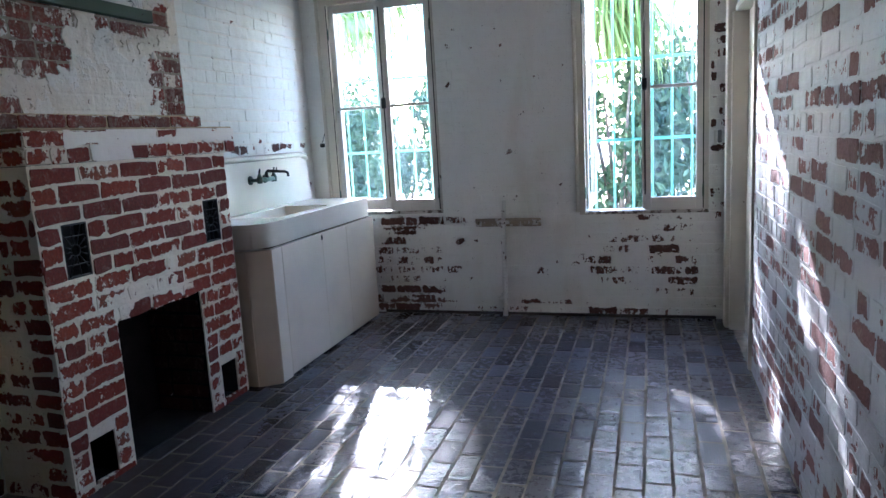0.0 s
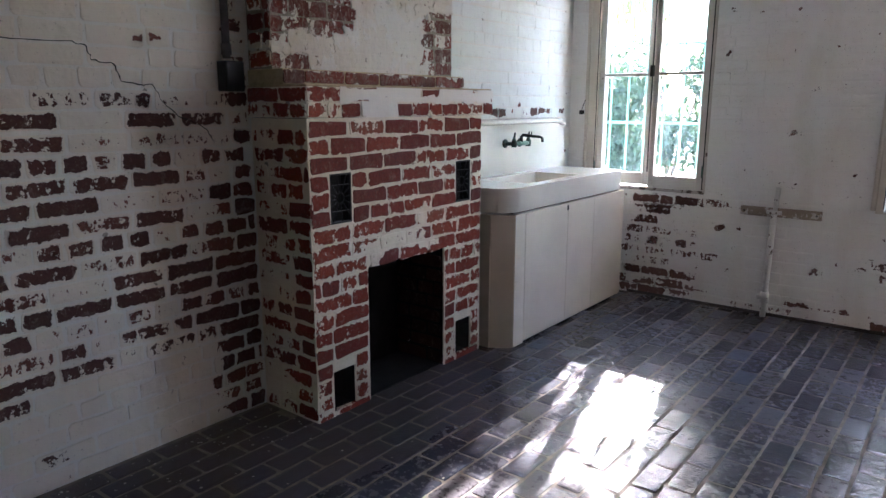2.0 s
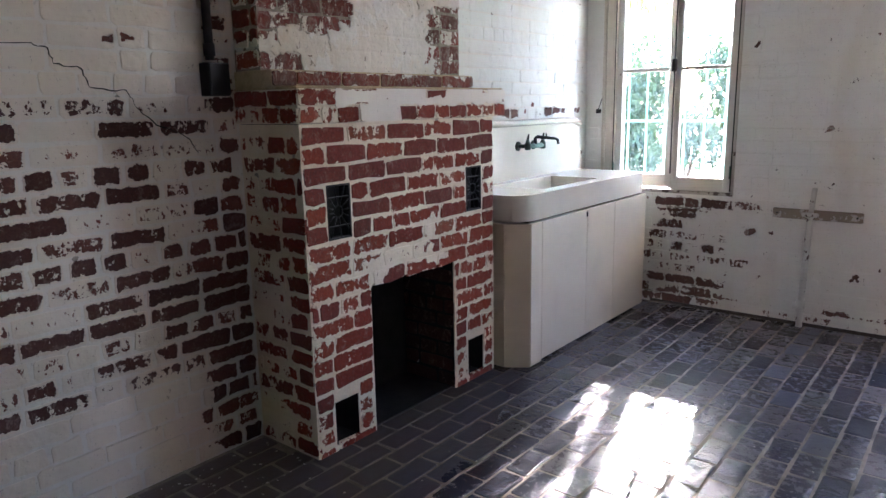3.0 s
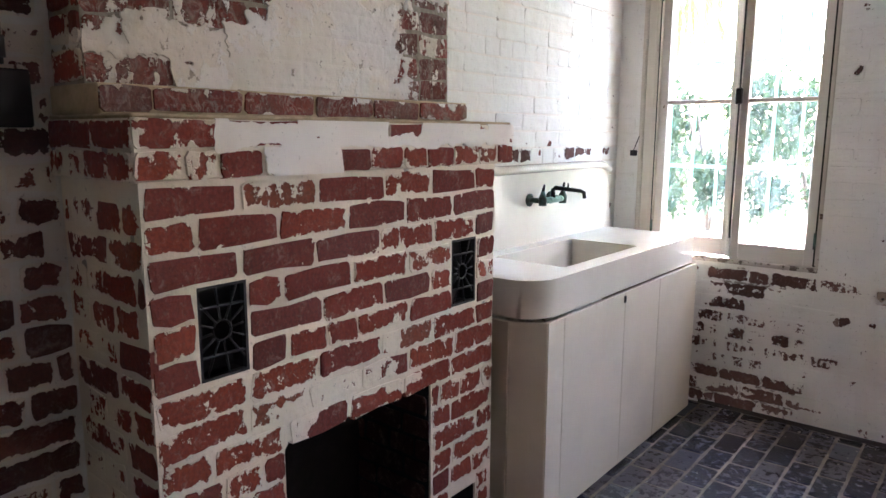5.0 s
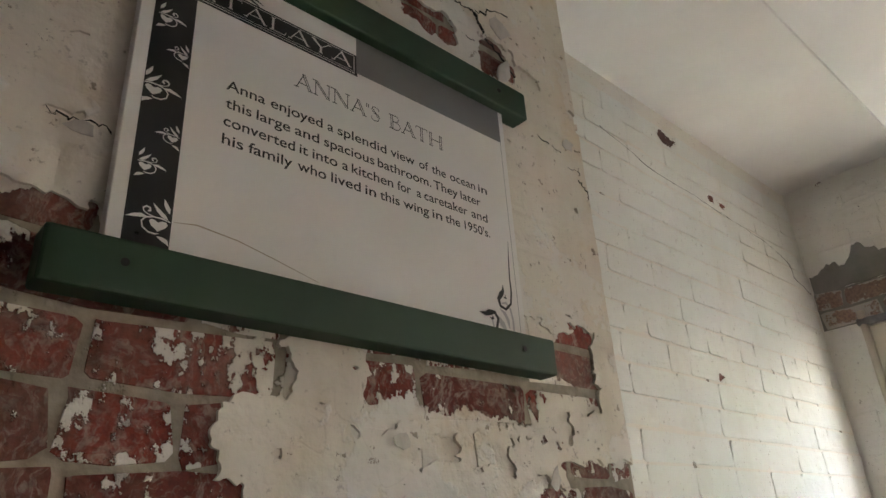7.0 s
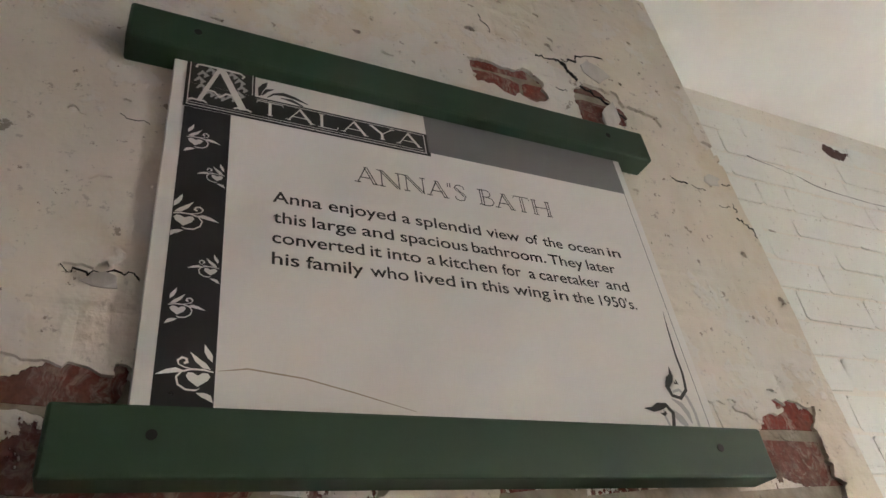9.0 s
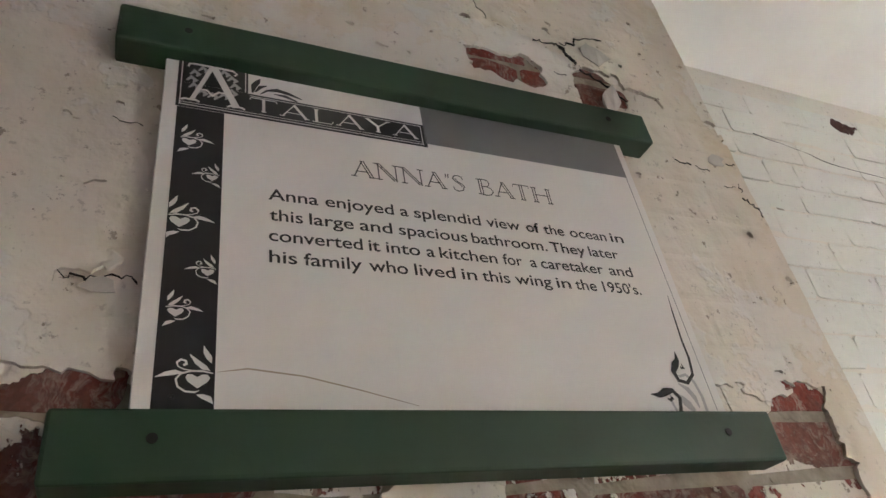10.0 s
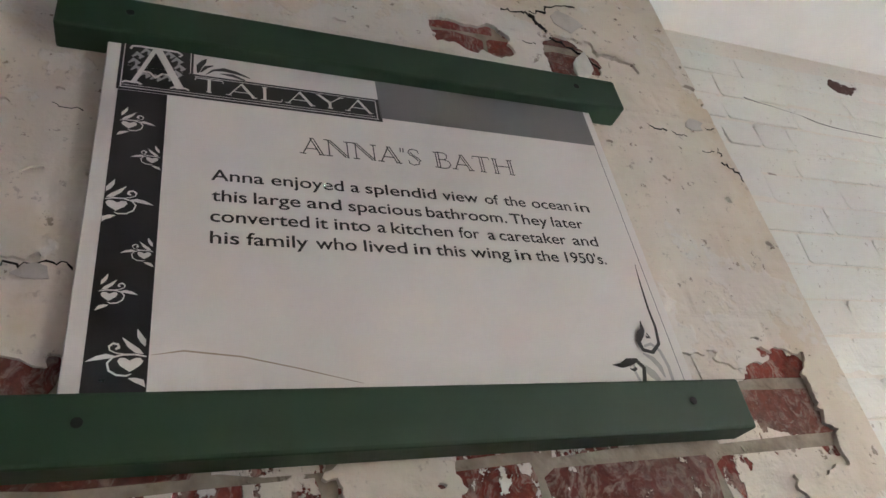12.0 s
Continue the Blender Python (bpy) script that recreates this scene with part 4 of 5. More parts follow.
def sprig(y, z, size, turn):
    """A printed spray about a heart at (y, z): stem, long leaf, curl and leaves. turn -1: mirrored."""
    def q(points):
        return [(min(max(y + turn * a * size, 2.3228), 2.3712), z + b * size) for a, b in points]

    def leaf(points, w):
        stroke(q(points), [0.04 * size, w * size, w * 0.85 * size, 0.04 * size], "leaf_print", SIGN_WHITE)

    leaf([(-0.95, 0.85), (-0.45, 1.15), (0.15, 1.65), (0.75, 2.35)], 0.5)
    leaf([(-1.05, 1.55), (-0.85, 2.05), (-0.55, 2.55), (-0.35, 3.15)], 0.5)
    leaf([(1.1, 0.62), (1.8, 0.66), (2.5, 0.50), (3.3, 0.20)], 0.46)
    leaf([(-1.4, -2.1), (-0.95, -1.65), (-0.45, -1.45), (0.05, -1.3)], 0.5)
    stroke(q([(-1.2, 0.62), (-0.4, 0.80), (0.6, 0.80), (1.35, 0.55), (1.72, 0.05), (1.55, -0.6), (0.95, -1.02), (0.2, -1.08), (-0.15, -0.92)]), [0.12 * size] + [0.17 * size] * 7 + [0.05 * size], "stem_print", SIGN_WHITE)
    stroke(q([(0.45, 0.82), (1.15, 0.95), (1.62, 1.2), (1.70, 1.55), (1.40, 1.82), (1.02, 1.72), (0.95, 1.42), (1.2, 1.3)]), [0.1 * size] * 3 + [0.2 * size] * 3 + [0.28 * size, 0.2 * size], "curl_print", SIGN_WHITE)
    flat(q([(0.0, -0.75), (0.75, -0.2), (0.98, 0.2), (0.82, 0.5), (0.45, 0.5), (0.05, 0.26), (-0.35, 0.5), (-0.75, 0.5), (-0.98, 0.2), (-0.75, -0.2)]), "heart_print", SIGN_WHITE, 2)


for y, z, size, turn in ((2.3370, 2.365, 0.0078, 1), (2.3620, 2.319, 0.0062, -1), (2.3335, 2.258, 0.0100, 1), (2.3620, 2.201, 0.0063, -1), (2.3360, 2.156, 0.0072, 1), (2.3580, 2.090, 0.0104, -1)):
    sprig(y, z, size, turn)
stroke([(2.928, 2.222), (2.925, 2.193), (2.9225, 2.157), (2.923, 2.132), (2.919, 2.110), (2.906, 2.099), (2.894, 2.102), (2.891, 2.113), (2.898, 2.123), (2.903, 2.129), (2.904, 2.140)], [0.0006, 0.0022, 0.003, 0.0038, 0.0042, 0.005, 0.0055, 0.007, 0.0095, 0.006, 0.0008], "scroll_print", SIGN_BLACK)
stroke([(2.904, 2.119), (2.909, 2.118), (2.907, 2.124)], [0.004, 0.004, 0.001], "scroll_print", SIGN_BLACK)
stroke([(2.845, 2.084), (2.857, 2.083), (2.867, 2.087), (2.879, 2.089), (2.886, 2.080), (2.882, 2.067), (2.879, 2.060)], [0.0008, 0.006, 0.0095, 0.006, 0.0052, 0.005, 0.005], "scroll_print", SIGN_BLACK)
stroke([(2.867, 2.079), (2.871, 2.077), (2.876, 2.080)], [0.001, 0.004, 0.004], "scroll_print", SIGN_BLACK)
stroke([(2.897, 2.107), (2.908, 2.110), (2.917, 2.101), (2.921, 2.082), (2.920, 2.055)], [0.003, 0.0042, 0.0045, 0.0045, 0.0045], "scroll_print", SIGN_PALE, 1)
stroke([(2.880, 2.086), (2.889, 2.079), (2.896, 2.072), (2.902, 2.064)], [0.004, 0.009, 0.011, 0.006], "scroll_print", SIGN_PALE, 1)
stroke([(2.892, 2.098), (2.903, 2.091), (2.909, 2.081), (2.911, 2.068)], [0.002, 0.007, 0.007, 0.002], "scroll_print", SIGN_PALE, 1)
stroke([(2.874, 2.086), (2.873, 2.074), (2.877, 2.058)], [0.002, 0.0035, 0.0035], "scroll_print", SIGN_PALE, 1)
stroke([(2.9365, 2.489), (2.936, 2.055)], 0.0010, "edge_line", SIGN_GREY)


def rail(z0, z1, y0, y1):
    bm = bm_box(bmesh.new(), CH_UP + 0.002, SIGN_X + 0.018, y0, y1, z0, z1, bevel=0.0035, seg=2)
    r = part("rail", bm, GREEN, sign, "green painted wooden rail")
    # Flat black discs stand in for the shade inside the screw holes.
    for y in (y0 + 0.075, y1 - 0.075):
        bm = bmesh.new()
        bmesh.ops.create_cone(bm, cap_ends=True, segments=10, radius1=0.0045, radius2=0.0045, depth=0.001, matrix=Matrix.Translation((SIGN_X + 0.0182, y, (z0 + z1) / 2 + 0.004)) @ Matrix.Rotation(radians(90), 4, "Y"))
        hole = new("screw_hole", mesh_of("screw_hole", bm, SOOT_AND_SHADE))
        hole.parent = r
    return r


rail(1.999, 2.058, 2.250, 2.996)
rail(2.490, 2.550, 2.252, 3.003)

# ---- faucet ----
faucet = thing("wall_faucet", (-2.54, 4.05, 1.13), "tarnished brass wall faucet with long swivel spout", "faucet")
FZ = 1.143
for y in (3.985, 4.165):
    part("flange", tube([(-2.546, y, FZ), (-2.535, y, FZ), (-2.53, y, FZ)], [0.03, 0.03, 0.018], 16), BRASS, faucet)
    part("inlet", tube([(-2.535, y, FZ), (-2.47, y, FZ)], 0.013, 10), BRASS, faucet)
    part("valve", tube([(-2.47, y, FZ - 0.022), (-2.47, y, FZ + 0.012), (-2.47, y, FZ + 0.03), (-2.47, y, FZ + 0.045)], [0.018, 0.02, 0.012, 0.008], 12), BRASS, faucet)
    part("lever", tube([(-2.47, y, FZ + 0.04), (-2.463, y, FZ + 0.075)], [0.008, 0.005], 8), BLACK, faucet)
part("body", tube([(-2.47, 3.985, FZ), (-2.47, 4.165, FZ)], 0.015, 12), VERDIGRIS, faucet)
part("spout", tube([(-2.47, 4.075, FZ), (-2.47, 4.075, FZ + 0.045), (-2.46, 4.078, FZ + 0.055), (-2.34, 4.098, FZ + 0.045), (-2.325, 4.10, FZ + 0.038), (-2.322, 4.101, FZ + 0.012)], [0.013, 0.011, 0.011, 0.009, 0.009, 0.009], 10), BLACK, faucet)
part("spout_knob", tube([(-2.40, 4.088, FZ + 0.05), (-2.40, 4.088, FZ + 0.078)], [0.005, 0.004], 8), BLACK, faucet)

# ---- west wall: switch box and conduit ----
junction = thing("junction_box", (WEST, 1.9, 1.46), "black metal switch box on the wall", "switch box")
part("case", box(WEST + 0.001, WEST + 0.065, 1.828, 1.918, 1.452, 1.575, bevel=0.004), BLACK, junction)
part("cover", box(WEST + 0.066, WEST + 0.070, 1.832, 1.914, 1.456, 1.571, bevel=0.001), BLACK, junction)
conduit = thing("conduit", (WEST, 1.866, 1.585), "dark grey electrical conduit running up the wall", "conduit")
part("pipe", tube([(WEST + 0.022, 1.866, 1.586), (WEST + 0.022, 1.868, 2.2), (WEST + 0.022, 1.872, CEIL - 0.002)], 0.017, 10), GREY_DARK := plain("grey_conduit", (0.09, 0.09, 0.09), 0.6, 0.2, 0.4, 20.0), conduit)
part("coupling", tube([(WEST + 0.022, 1.866, 1.60), (WEST + 0.022, 1.866, 1.645)], 0.022, 10), GREY_DARK, conduit)


def crack(parent, axis, plane, points, width):
    """A crack along (u, z) points of a wall; a thin dark tube stands for its shade."""
    rng = random.Random(len(points) * 7 + int(plane * 100))
    fine = []
    for (a, b), (c, d) in zip(points, points[1:]):
        for k in range(6):
            f = k / 6
            fine.append((a + (c - a) * f + rng.uniform(-0.004, 0.004), b + (d - b) * f + rng.uniform(-0.004, 0.004)))
    fine.append(points[-1])
    to = (lambda u, z: (plane, u, z)) if axis == "x" else (lambda u, z: (u, plane, z))
    part("crack", tube([to(u, z) for u, z in fine], [width * rng.uniform(0.4, 1.3) for _ in fine], 4), SOOT_AND_SHADE, parent)


crack(wall_west, "x", WEST, [(1.023, 1.612), (1.248, 1.616), (1.303, 1.602), (1.318, 1.554), (1.397, 1.544), (1.421, 1.48), (1.544, 1.471), (1.571, 1.417), (1.638, 1.353), (1.752, 1.308), (1.796, 1.243)], 0.0022)
crack(wall_west, "x", WEST, [(3.60, 2.84), (3.842, 2.786), (4.1, 2.775), (4.30, 2.76), (4.62, 2.74), (4.783, 2.70), (4.80, 2.64), (4.933, 2.60)], 0.0008)

for width, pts in ((0.0011, [(2.236, 2.199), (2.262, 2.196), (2.285, 2.203), (2.302, 2.193)]), (0.0014, [(2.868, 2.733), (2.90, 2.735), (2.917, 2.736)]), (0.0032, [(2.917, 2.736), (2.929, 2.722), (2.938, 2.705), (2.943, 2.693)]), (0.0016, [(2.925, 2.74), (2.961, 2.751), (2.963, 2.768), (3.027, 2.782)]),
    (0.0022, [(2.945, 2.682), (2.99, 2.660), (3.026, 2.622)]), (0.0016, [(3.193, 2.442), (3.214, 2.429), (3.22, 2.404)]), (0.0016, [(3.078, 2.501), (3.109, 2.497)]), (0.0009, [(3.119, 2.495), (3.146, 2.49)]), (0.0011, [(3.195, 2.513), (3.215, 2.518)]), (0.0008, [(3.164, 2.459), (3.189, 2.464)]), (0.0009, [(2.891, 2.657), (2.914, 2.657)]), (0.001, [(3.20, 2.47), (3.198, 2.454)]), (0.001, [(2.77, 2.80), (2.785, 2.76)]), (0.0008, [(2.40, 2.76), (2.425, 2.752)]), (0.0008, [(2.30, 2.50), (2.315, 2.494)]), (0.0008, [(2.26, 2.40), (2.29, 2.395)])):
    crack(chimney, "x", CH_UP + 0.0042, pts, width)


def curl(y, z, w, h, lift, seed):
    """A loose flake of paint that stands off the wall."""
    rng = random.Random(seed)
    bm = bmesh.new()
    n = 9
    ring = [(y + w * math.cos(a) * rng.uniform(0.55, 1.15), z + h * math.sin(a) * rng.uniform(0.55, 1.15)) for a in (2 * math.pi * k / n for k in range(n))]
    rows = []
    for d in (0.0, 0.0012):
        rows.append([bm.verts.new((CH_UP + 0.0045 + d + lift * max(0.0, (q[1] - z) / h + 0.3), *q)) for q in ring])
    bm.faces.new(rows[0][::-1])
    bm.faces.new(rows[1])
    for k in range(n):
        bm.faces.new((rows[0][k], rows[0][(k + 1) % n], rows[1][(k + 1) % n], rows[1][k]))
    bmesh.ops.triangulate(bm, faces=list(bm.faces))
    part("paint_curl", bm, PALE_FLAKE, chimney)



def outside(y, z, rects):
    """How far a point of a wall lies outside the nearest of some rectangles; below 0 within one."""
    best = 9.0
    for y0, y1, z0, z1 in rects:
        dy, dz = max(y0 - y, y - y1), max(z0 - z, z - z1)
        best = min(best, math.hypot(max(dy, 0), max(dz, 0)) + min(max(dy, dz), 0.0))
    return best


def paint_skin(name, plane, y0, y1, z0, z1, value, mat, step=0.005, thick=0.005, swell=0.0012, joints=0.0):
    """A brittle coat of paint on a face towards +x; it has come off where value(y, z) is below 0."""
    ny, nz = int((y1 - y0) / step), int((z1 - z0) / step)
    grid = [[(y0 + (y1 - y0) * i / ny, z0 + (z1 - z0) * j / nz) for j in range(nz + 1)] for i in range(ny + 1)]
    val = [[value(*q) for q in col] for col in grid]
    verts, faces, index = [], [], {}

    def at(key, y, z, back=False):
        if (key, back) not in index:
            w = Vector((3.1, y * 14, z * 14))
            index[key, back] = len(verts)
            row = z / 0.0745
            line = min(abs(row - round(row)) * 0.0745, abs((y / 0.215 + 0.5 * (int(row) % 2)) % 1.0 - 0.5) * 0.215)
            dip = joints * max(0.0, 1 - line / 0.009) * max(0.0, min(1.0, 0.6 + 1.6 * noise.noise(w * 0.22)))
            verts.append((plane - thick if back else plane - dip + swell * (noise.fractal(w, 1.0, 2.0, 3) + 0.6 * noise.noise(w * 0.25)), y, z))
        return index[key, back]

    for i in range(ny):
        for j in range(nz):
            ring = [(i, j), (i + 1, j), (i + 1, j + 1), (i, j + 1)]
            if max(val[a][b] for a, b in ring) <= 0:
                continue
            poly = []
            for k in range(4):
                (a, b), (c, d) = ring[k], ring[(k + 1) % 4]
                va, vb = val[a][b], val[c][d]
                if va > 0:
                    poly.append(((a, b), *grid[a][b], False))
                if (va > 0) != (vb > 0):
                    f = va / (va - vb)
                    p, q = grid[a][b], grid[c][d]
                    poly.append((tuple(sorted(((a, b), (c, d)))), p[0] + f * (q[0] - p[0]), p[1] + f * (q[1] - p[1]), True))
            if len(poly) > 2:
                faces.append([at(*q[:3]) for q in poly])
                for k in range(len(poly)):
                    p, q = poly[k], poly[(k + 1) % len(poly)]
                    if p[3] and q[3]:
                        faces.append([at(*p[:3]), at(*p[:3], True), at(*q[:3], True), at(*q[:3])])
    root = list(range(len(verts)))

    def find(k):
        while root[k] != k:
            root[k] = root[root[k]]
            k = root[k]
        return k

    for f in faces:
        for k in f[1:]:
            root[find(k)] = find(f[0])
    islands = {}
    for f in faces:
        islands.setdefault(find(f[0]), []).append(f)
    for got in islands.values():
        if len(got) < 40:
            continue
        used = {k: n for n, k in enumerate(sorted({k for f in got for k in f}))}
        me = bpy.data.meshes.new(name)
        me.from_pydata([verts[k] for k in used], [], [[used[k] for k in f] for f in got])
        me.materials.append(mat)
        ob = new(name, me)
        ob.parent = chimney
        ob.matrix_basis = chimney.matrix_world.inverted()


def ragged(y, z, fine=0.012, seed=0.0):
    w = Vector((seed, y * 9, z * 12))
    return 0.022 * noise.fractal(w, 0.9, 2.1, 3) + fine * noise.fractal(w * 5.3, 0.8, 2.0, 4)


BARE_UP = (
    (1.9, 2.455, 1.745, 2.085), (1.9, 2.528, 1.935, 2.05), (1.9, 2.482, 1.79, 1.835), (1.9, 2.41, 1.705, 1.80), (1.9, 2.32, 2.03, 2.108), (1.9, 2.09, 1.635, 1.75), (1.9, 2.19, 1.5, 1.612), (2.29, 2.34, 1.635, 1.73),
    (2.642, 3.06, 1.902, 2.04), (2.72, 2.80, 1.855, 1.95), (2.825, 2.915, 1.850, 1.95), (2.955, 3.158, 1.985, 2.102), (3.05, 3.155, 1.955, 2.0), (2.955, 3.4, 1.61, 1.838), (3.03, 3.4, 1.80, 1.868), (2.99, 3.4, 1.5, 1.62),
    (2.722, 2.862, 2.612, 2.676), (2.936, 3.03, 2.600, 2.692), (3.04, 3.075, 2.64, 2.656), (3.085, 3.1, 2.636, 2.648), (3.2, 3.4, 2.592, 2.612), (2.235, 2.275, 2.180, 2.206))


def upper_coat(y, z):
    pits = 0.25 * (noise.fractal(Vector((9.0, y * 26, z * 34)), 0.9, 2.0, 3) + 0.53)
    return min(outside(y, z, BARE_UP) + ragged(y, z), pits + 0.05)


def mantel_coat(y, z):
    keep = -outside(y, z, ((2.15, 2.67, 1.408, 1.5), (2.82, 3.285, 1.408, 1.5), (2.60, 2.9, 1.404, 1.43), (2.262, 2.50, 1.338, 1.42)))
    bare = outside(y, z, ((2.17, 2.37, 1.462, 1.5), (2.415, 2.435, 1.43, 1.436), (3.1, 3.14, 1.455, 1.5)))
    return min(keep, bare + 0.004) + ragged(y, z, 0.008, 4.0) * 0.7


SKIN_UP = peeling("upper_coat", 3.0, (), mortar=True, white=CH_WHITE, layer=(0.70, 0.70, 0.68), grime=0.5, relief=0.85, depth=0.006, pock=0.0)
SKIN_MANTEL = peeling("mantel_coat", 3.0, (), mortar=True, white=(0.77, 0.72, 0.64), grime=0.2, relief=0.35, depth=0.003, pock=0.0)
paint_skin("paint_coat", CH_UP + 0.0028, CH_Y0 + 0.002, CH_Y1 - 0.001, SHOULDER_Z1 + 0.003, CEIL - 0.006, upper_coat, SKIN_UP, 0.005, 0.007, 0.0014, 0.0013)
paint_skin("paint_coat", -2.1728, 1.97, 3.288, 1.343, 1.4725, mantel_coat, SKIN_MANTEL, 0.004, 0.004, 0.0006)

PALE_FLAKE = plain("pale_flake", (0.56, 0.53, 0.48), 0.7, 0.0, 0.15, 30.0, 0.4)
for k, (y, z, w, h, lift) in enumerate(((2.990, 2.728, 0.032, 0.026, 0.006), (2.985, 2.612, 0.030, 0.024, 0.010), (3.17, 2.515, 0.02, 0.012, 0.006), (2.27, 2.188, 0.018, 0.008, 0.006), (3.0, 1.845, 0.012, 0.02, 0.005), (2.70, 1.885, 0.016, 0.012, 0.004))):
    curl(y, z, w, h, lift, 70 + k)
stain = stroke([(2.374, 2.098), (2.40, 2.102), (2.45, 2.096), (2.50, 2.084), (2.56, 2.068)], [0.0005, 0.0018, 0.0016, 0.0014, 0.0006], "stain", plain("sign_stain", (0.42, 0.36, 0.28), 0.5), 1)

# ---- north wall: pipe and batten, lintel ----
pipe = thing("waste_pipe", (-1.05, NORTH - 0.03, 0), "white painted cut-off pipe standing against the wall", "pipe")
WHITE_PIPE = chipped("pipe_paint", (0.66, 0.65, 0.60), (0.10, 0.06, 0.045), 0.60, 0.5, 18.0)
part("riser", tube([(-1.055, NORTH - 0.035, 0.0), (-1.052, NORTH - 0.034, 0.3), (-1.045, NORTH - 0.026, 0.72)], 0.019, 12), WHITE_PIPE, pipe)
part("upper_riser", tube([(-1.045, NORTH - 0.02, 0.72), (-1.035, NORTH - 0.018, 0.87)], 0.015, 12), WHITE_PIPE, pipe)
part("collar", tube([(-1.055, NORTH - 0.035, 0.10), (-1.055, NORTH - 0.035, 0.17)], 0.027, 12), WHITE_PIPE, pipe)
part("stub", tube([(-1.10, NORTH - 0.05, 0.13), (-1.055, NORTH - 0.035, 0.14)], 0.018, 10), WHITE_PIPE, pipe)
part("clamp", box(-1.09, -1.0, NORTH - 0.05, NORTH - 0.022, 0.695, 0.72, bevel=0.004), WHITE_PIPE, pipe)
batten = thing("wall_batten", (-1.03, NORTH, 0.70), "weathered wooden batten nailed to the wall", "batten")
WOOD = chipped("weathered_wood", (0.30, 0.24, 0.18), (0.55, 0.52, 0.47), 0.56, 0.8, 20.0)
part("plank", box(-1.26, -0.77, NORTH - 0.019, NORTH - 0.001, 0.675, 0.735, bevel=0.004), WOOD, batten)
for x in (-1.235, -0.80):
    part("nail", tube([(x, NORTH - 0.022, 0.705), (x, NORTH - 0.018, 0.705)], 0.006, 8), IRON, batten)


def cement_strip(x0, x1, z0, z1, y, seed):
    """A patch of cement with a torn upper edge, 5 mm thick."""
    rng = random.Random(seed)
    n = 120
    bm = bmesh.new()
    rows = []
    for k in range(n + 1):
        x = x0 + (x1 - x0) * k / n
        top = z1 + 0.075 * noise.noise((x * 4, seed, 0)) + 0.05 * noise.noise((x * 15, seed, 1)) + 0.02 * noise.noise((x * 46, seed, 4)) + rng.uniform(-0.008, 0.008)
        bot = z0 + 0.012 * noise.noise((x * 11, seed, 2))
        rows.append([bm.verts.new(p) for p in ((x, y, bot), (x, y - 0.005, bot), (x, y - 0.005, top), (x, y, top))])
    for a, b in zip(rows, rows[1:]):
        for k in range(4):
            bm.faces.new((a[k], a[(k + 1) % 4], b[(k + 1) % 4], b[k]))
    bm.faces.new(rows[0])
    bm.faces.new(rows[-1][::-1])
    return bm


for w, k in ((W1, 3), (W2, 8)):
    x0, x1 = (w[0] - 0.15, w[1] + 0.2) if w is W1 else (w[0] - 0.15, EAST - 0.01)
    part("cement_patch", cement_strip(x0, x1, 2.60, 2.685, NORTH + 0.001, k), CEMENT, wall_north)
    rod = thing("curtain_pipe", ((w[0] + w[1]) / 2, NORTH - 0.02, 2.45), "grey metal pipe over the window head", "pipe", "window head pipes")
    part("pipe", tube([(w[0] - 0.03, NORTH - 0.016, w[3] + 0.018), (w[1] + 0.03, NORTH - 0.016, w[3] + 0.018)], 0.014, 10), GREY, rod)
snag = thing("wire_hook", (-2.47, NORTH, 1.33), "bent wire and old bracket on the wall", "hook")
part("bracket", box(-2.49, -2.45, NORTH - 0.014, NORTH - 0.001, 1.325, 1.355, bevel=0.004), IRON, snag)
part("wire", tube([(-2.475, NORTH - 0.012, 1.34), (-2.455, NORTH - 0.03, 1.37), (-2.43, NORTH - 0.034, 1.43)], 0.0025, 6), IRON, snag)
keeper = thing("wall_bracket", (0.43, NORTH, 1.25), "pale painted metal bracket on the wall beside the window", "bracket")
part("plate", box(0.402, 0.424, NORTH - 0.018, NORTH - 0.001, 1.20, 1.30, bevel=0.004), SASH, keeper)
part("socket", box(0.425, 0.452, NORTH - 0.032, NORTH - 0.001, 1.215, 1.30, bevel=0.006), GREY, keeper)
# No board: a dark strip added for the dark gap along the wall foot.
foot_strip = tagged(part("baseboard", box(-2.03, EAST - 0.09, NORTH - 0.014, NORTH - 0.001, 0.0, 0.022, bevel=0.004), plain("dark_skirting", (0.05, 0.042, 0.036), 0.9, 0.0, 0.5, 14.0, 0.5)), "low dark strip along the foot of the wall", "baseboard", kind="structure")

rng = random.Random(9)
verts, faces = [], []
for _ in range(420):
    if rng.random() < 0.55:
        x, y = WEST + abs(rng.gauss(0, 0.25)) + 0.03, rng.uniform(0.2, 1.95)
    elif rng.random() < 0.5:
        x, y = rng.uniform(-2.0, 0.4), NORTH - 0.03 - abs(rng.gauss(0, 0.12))
    else:
        x, y = rng.uniform(-2.1, 0.45), rng.uniform(1.2, 4.8)
    q, k0, r = rng.uniform(0, 6.3), len(verts), rng.uniform(0.002, 0.008)
    verts += [(x + r * math.cos(q + a) * rng.uniform(0.5, 1.2), y + r * math.sin(q + a) * rng.uniform(0.5, 1.2), 0.0012 + rng.uniform(0, 0.002)) for a in (0, 1.3, 2.4, 3.9, 5.1)]
    faces.append(tuple(range(k0, k0 + 5)))
me = bpy.data.meshes.new("paint_flakes")
me.from_pydata(verts, [], faces)
me.materials.append(plain("paint_flake", (0.5, 0.46, 0.40), 0.8, 0.0, 0.5, 30.0))
tagged(new("paint_flakes", me), "fallen white paint flakes scattered over the floor", "paint flakes", kind="stuff")

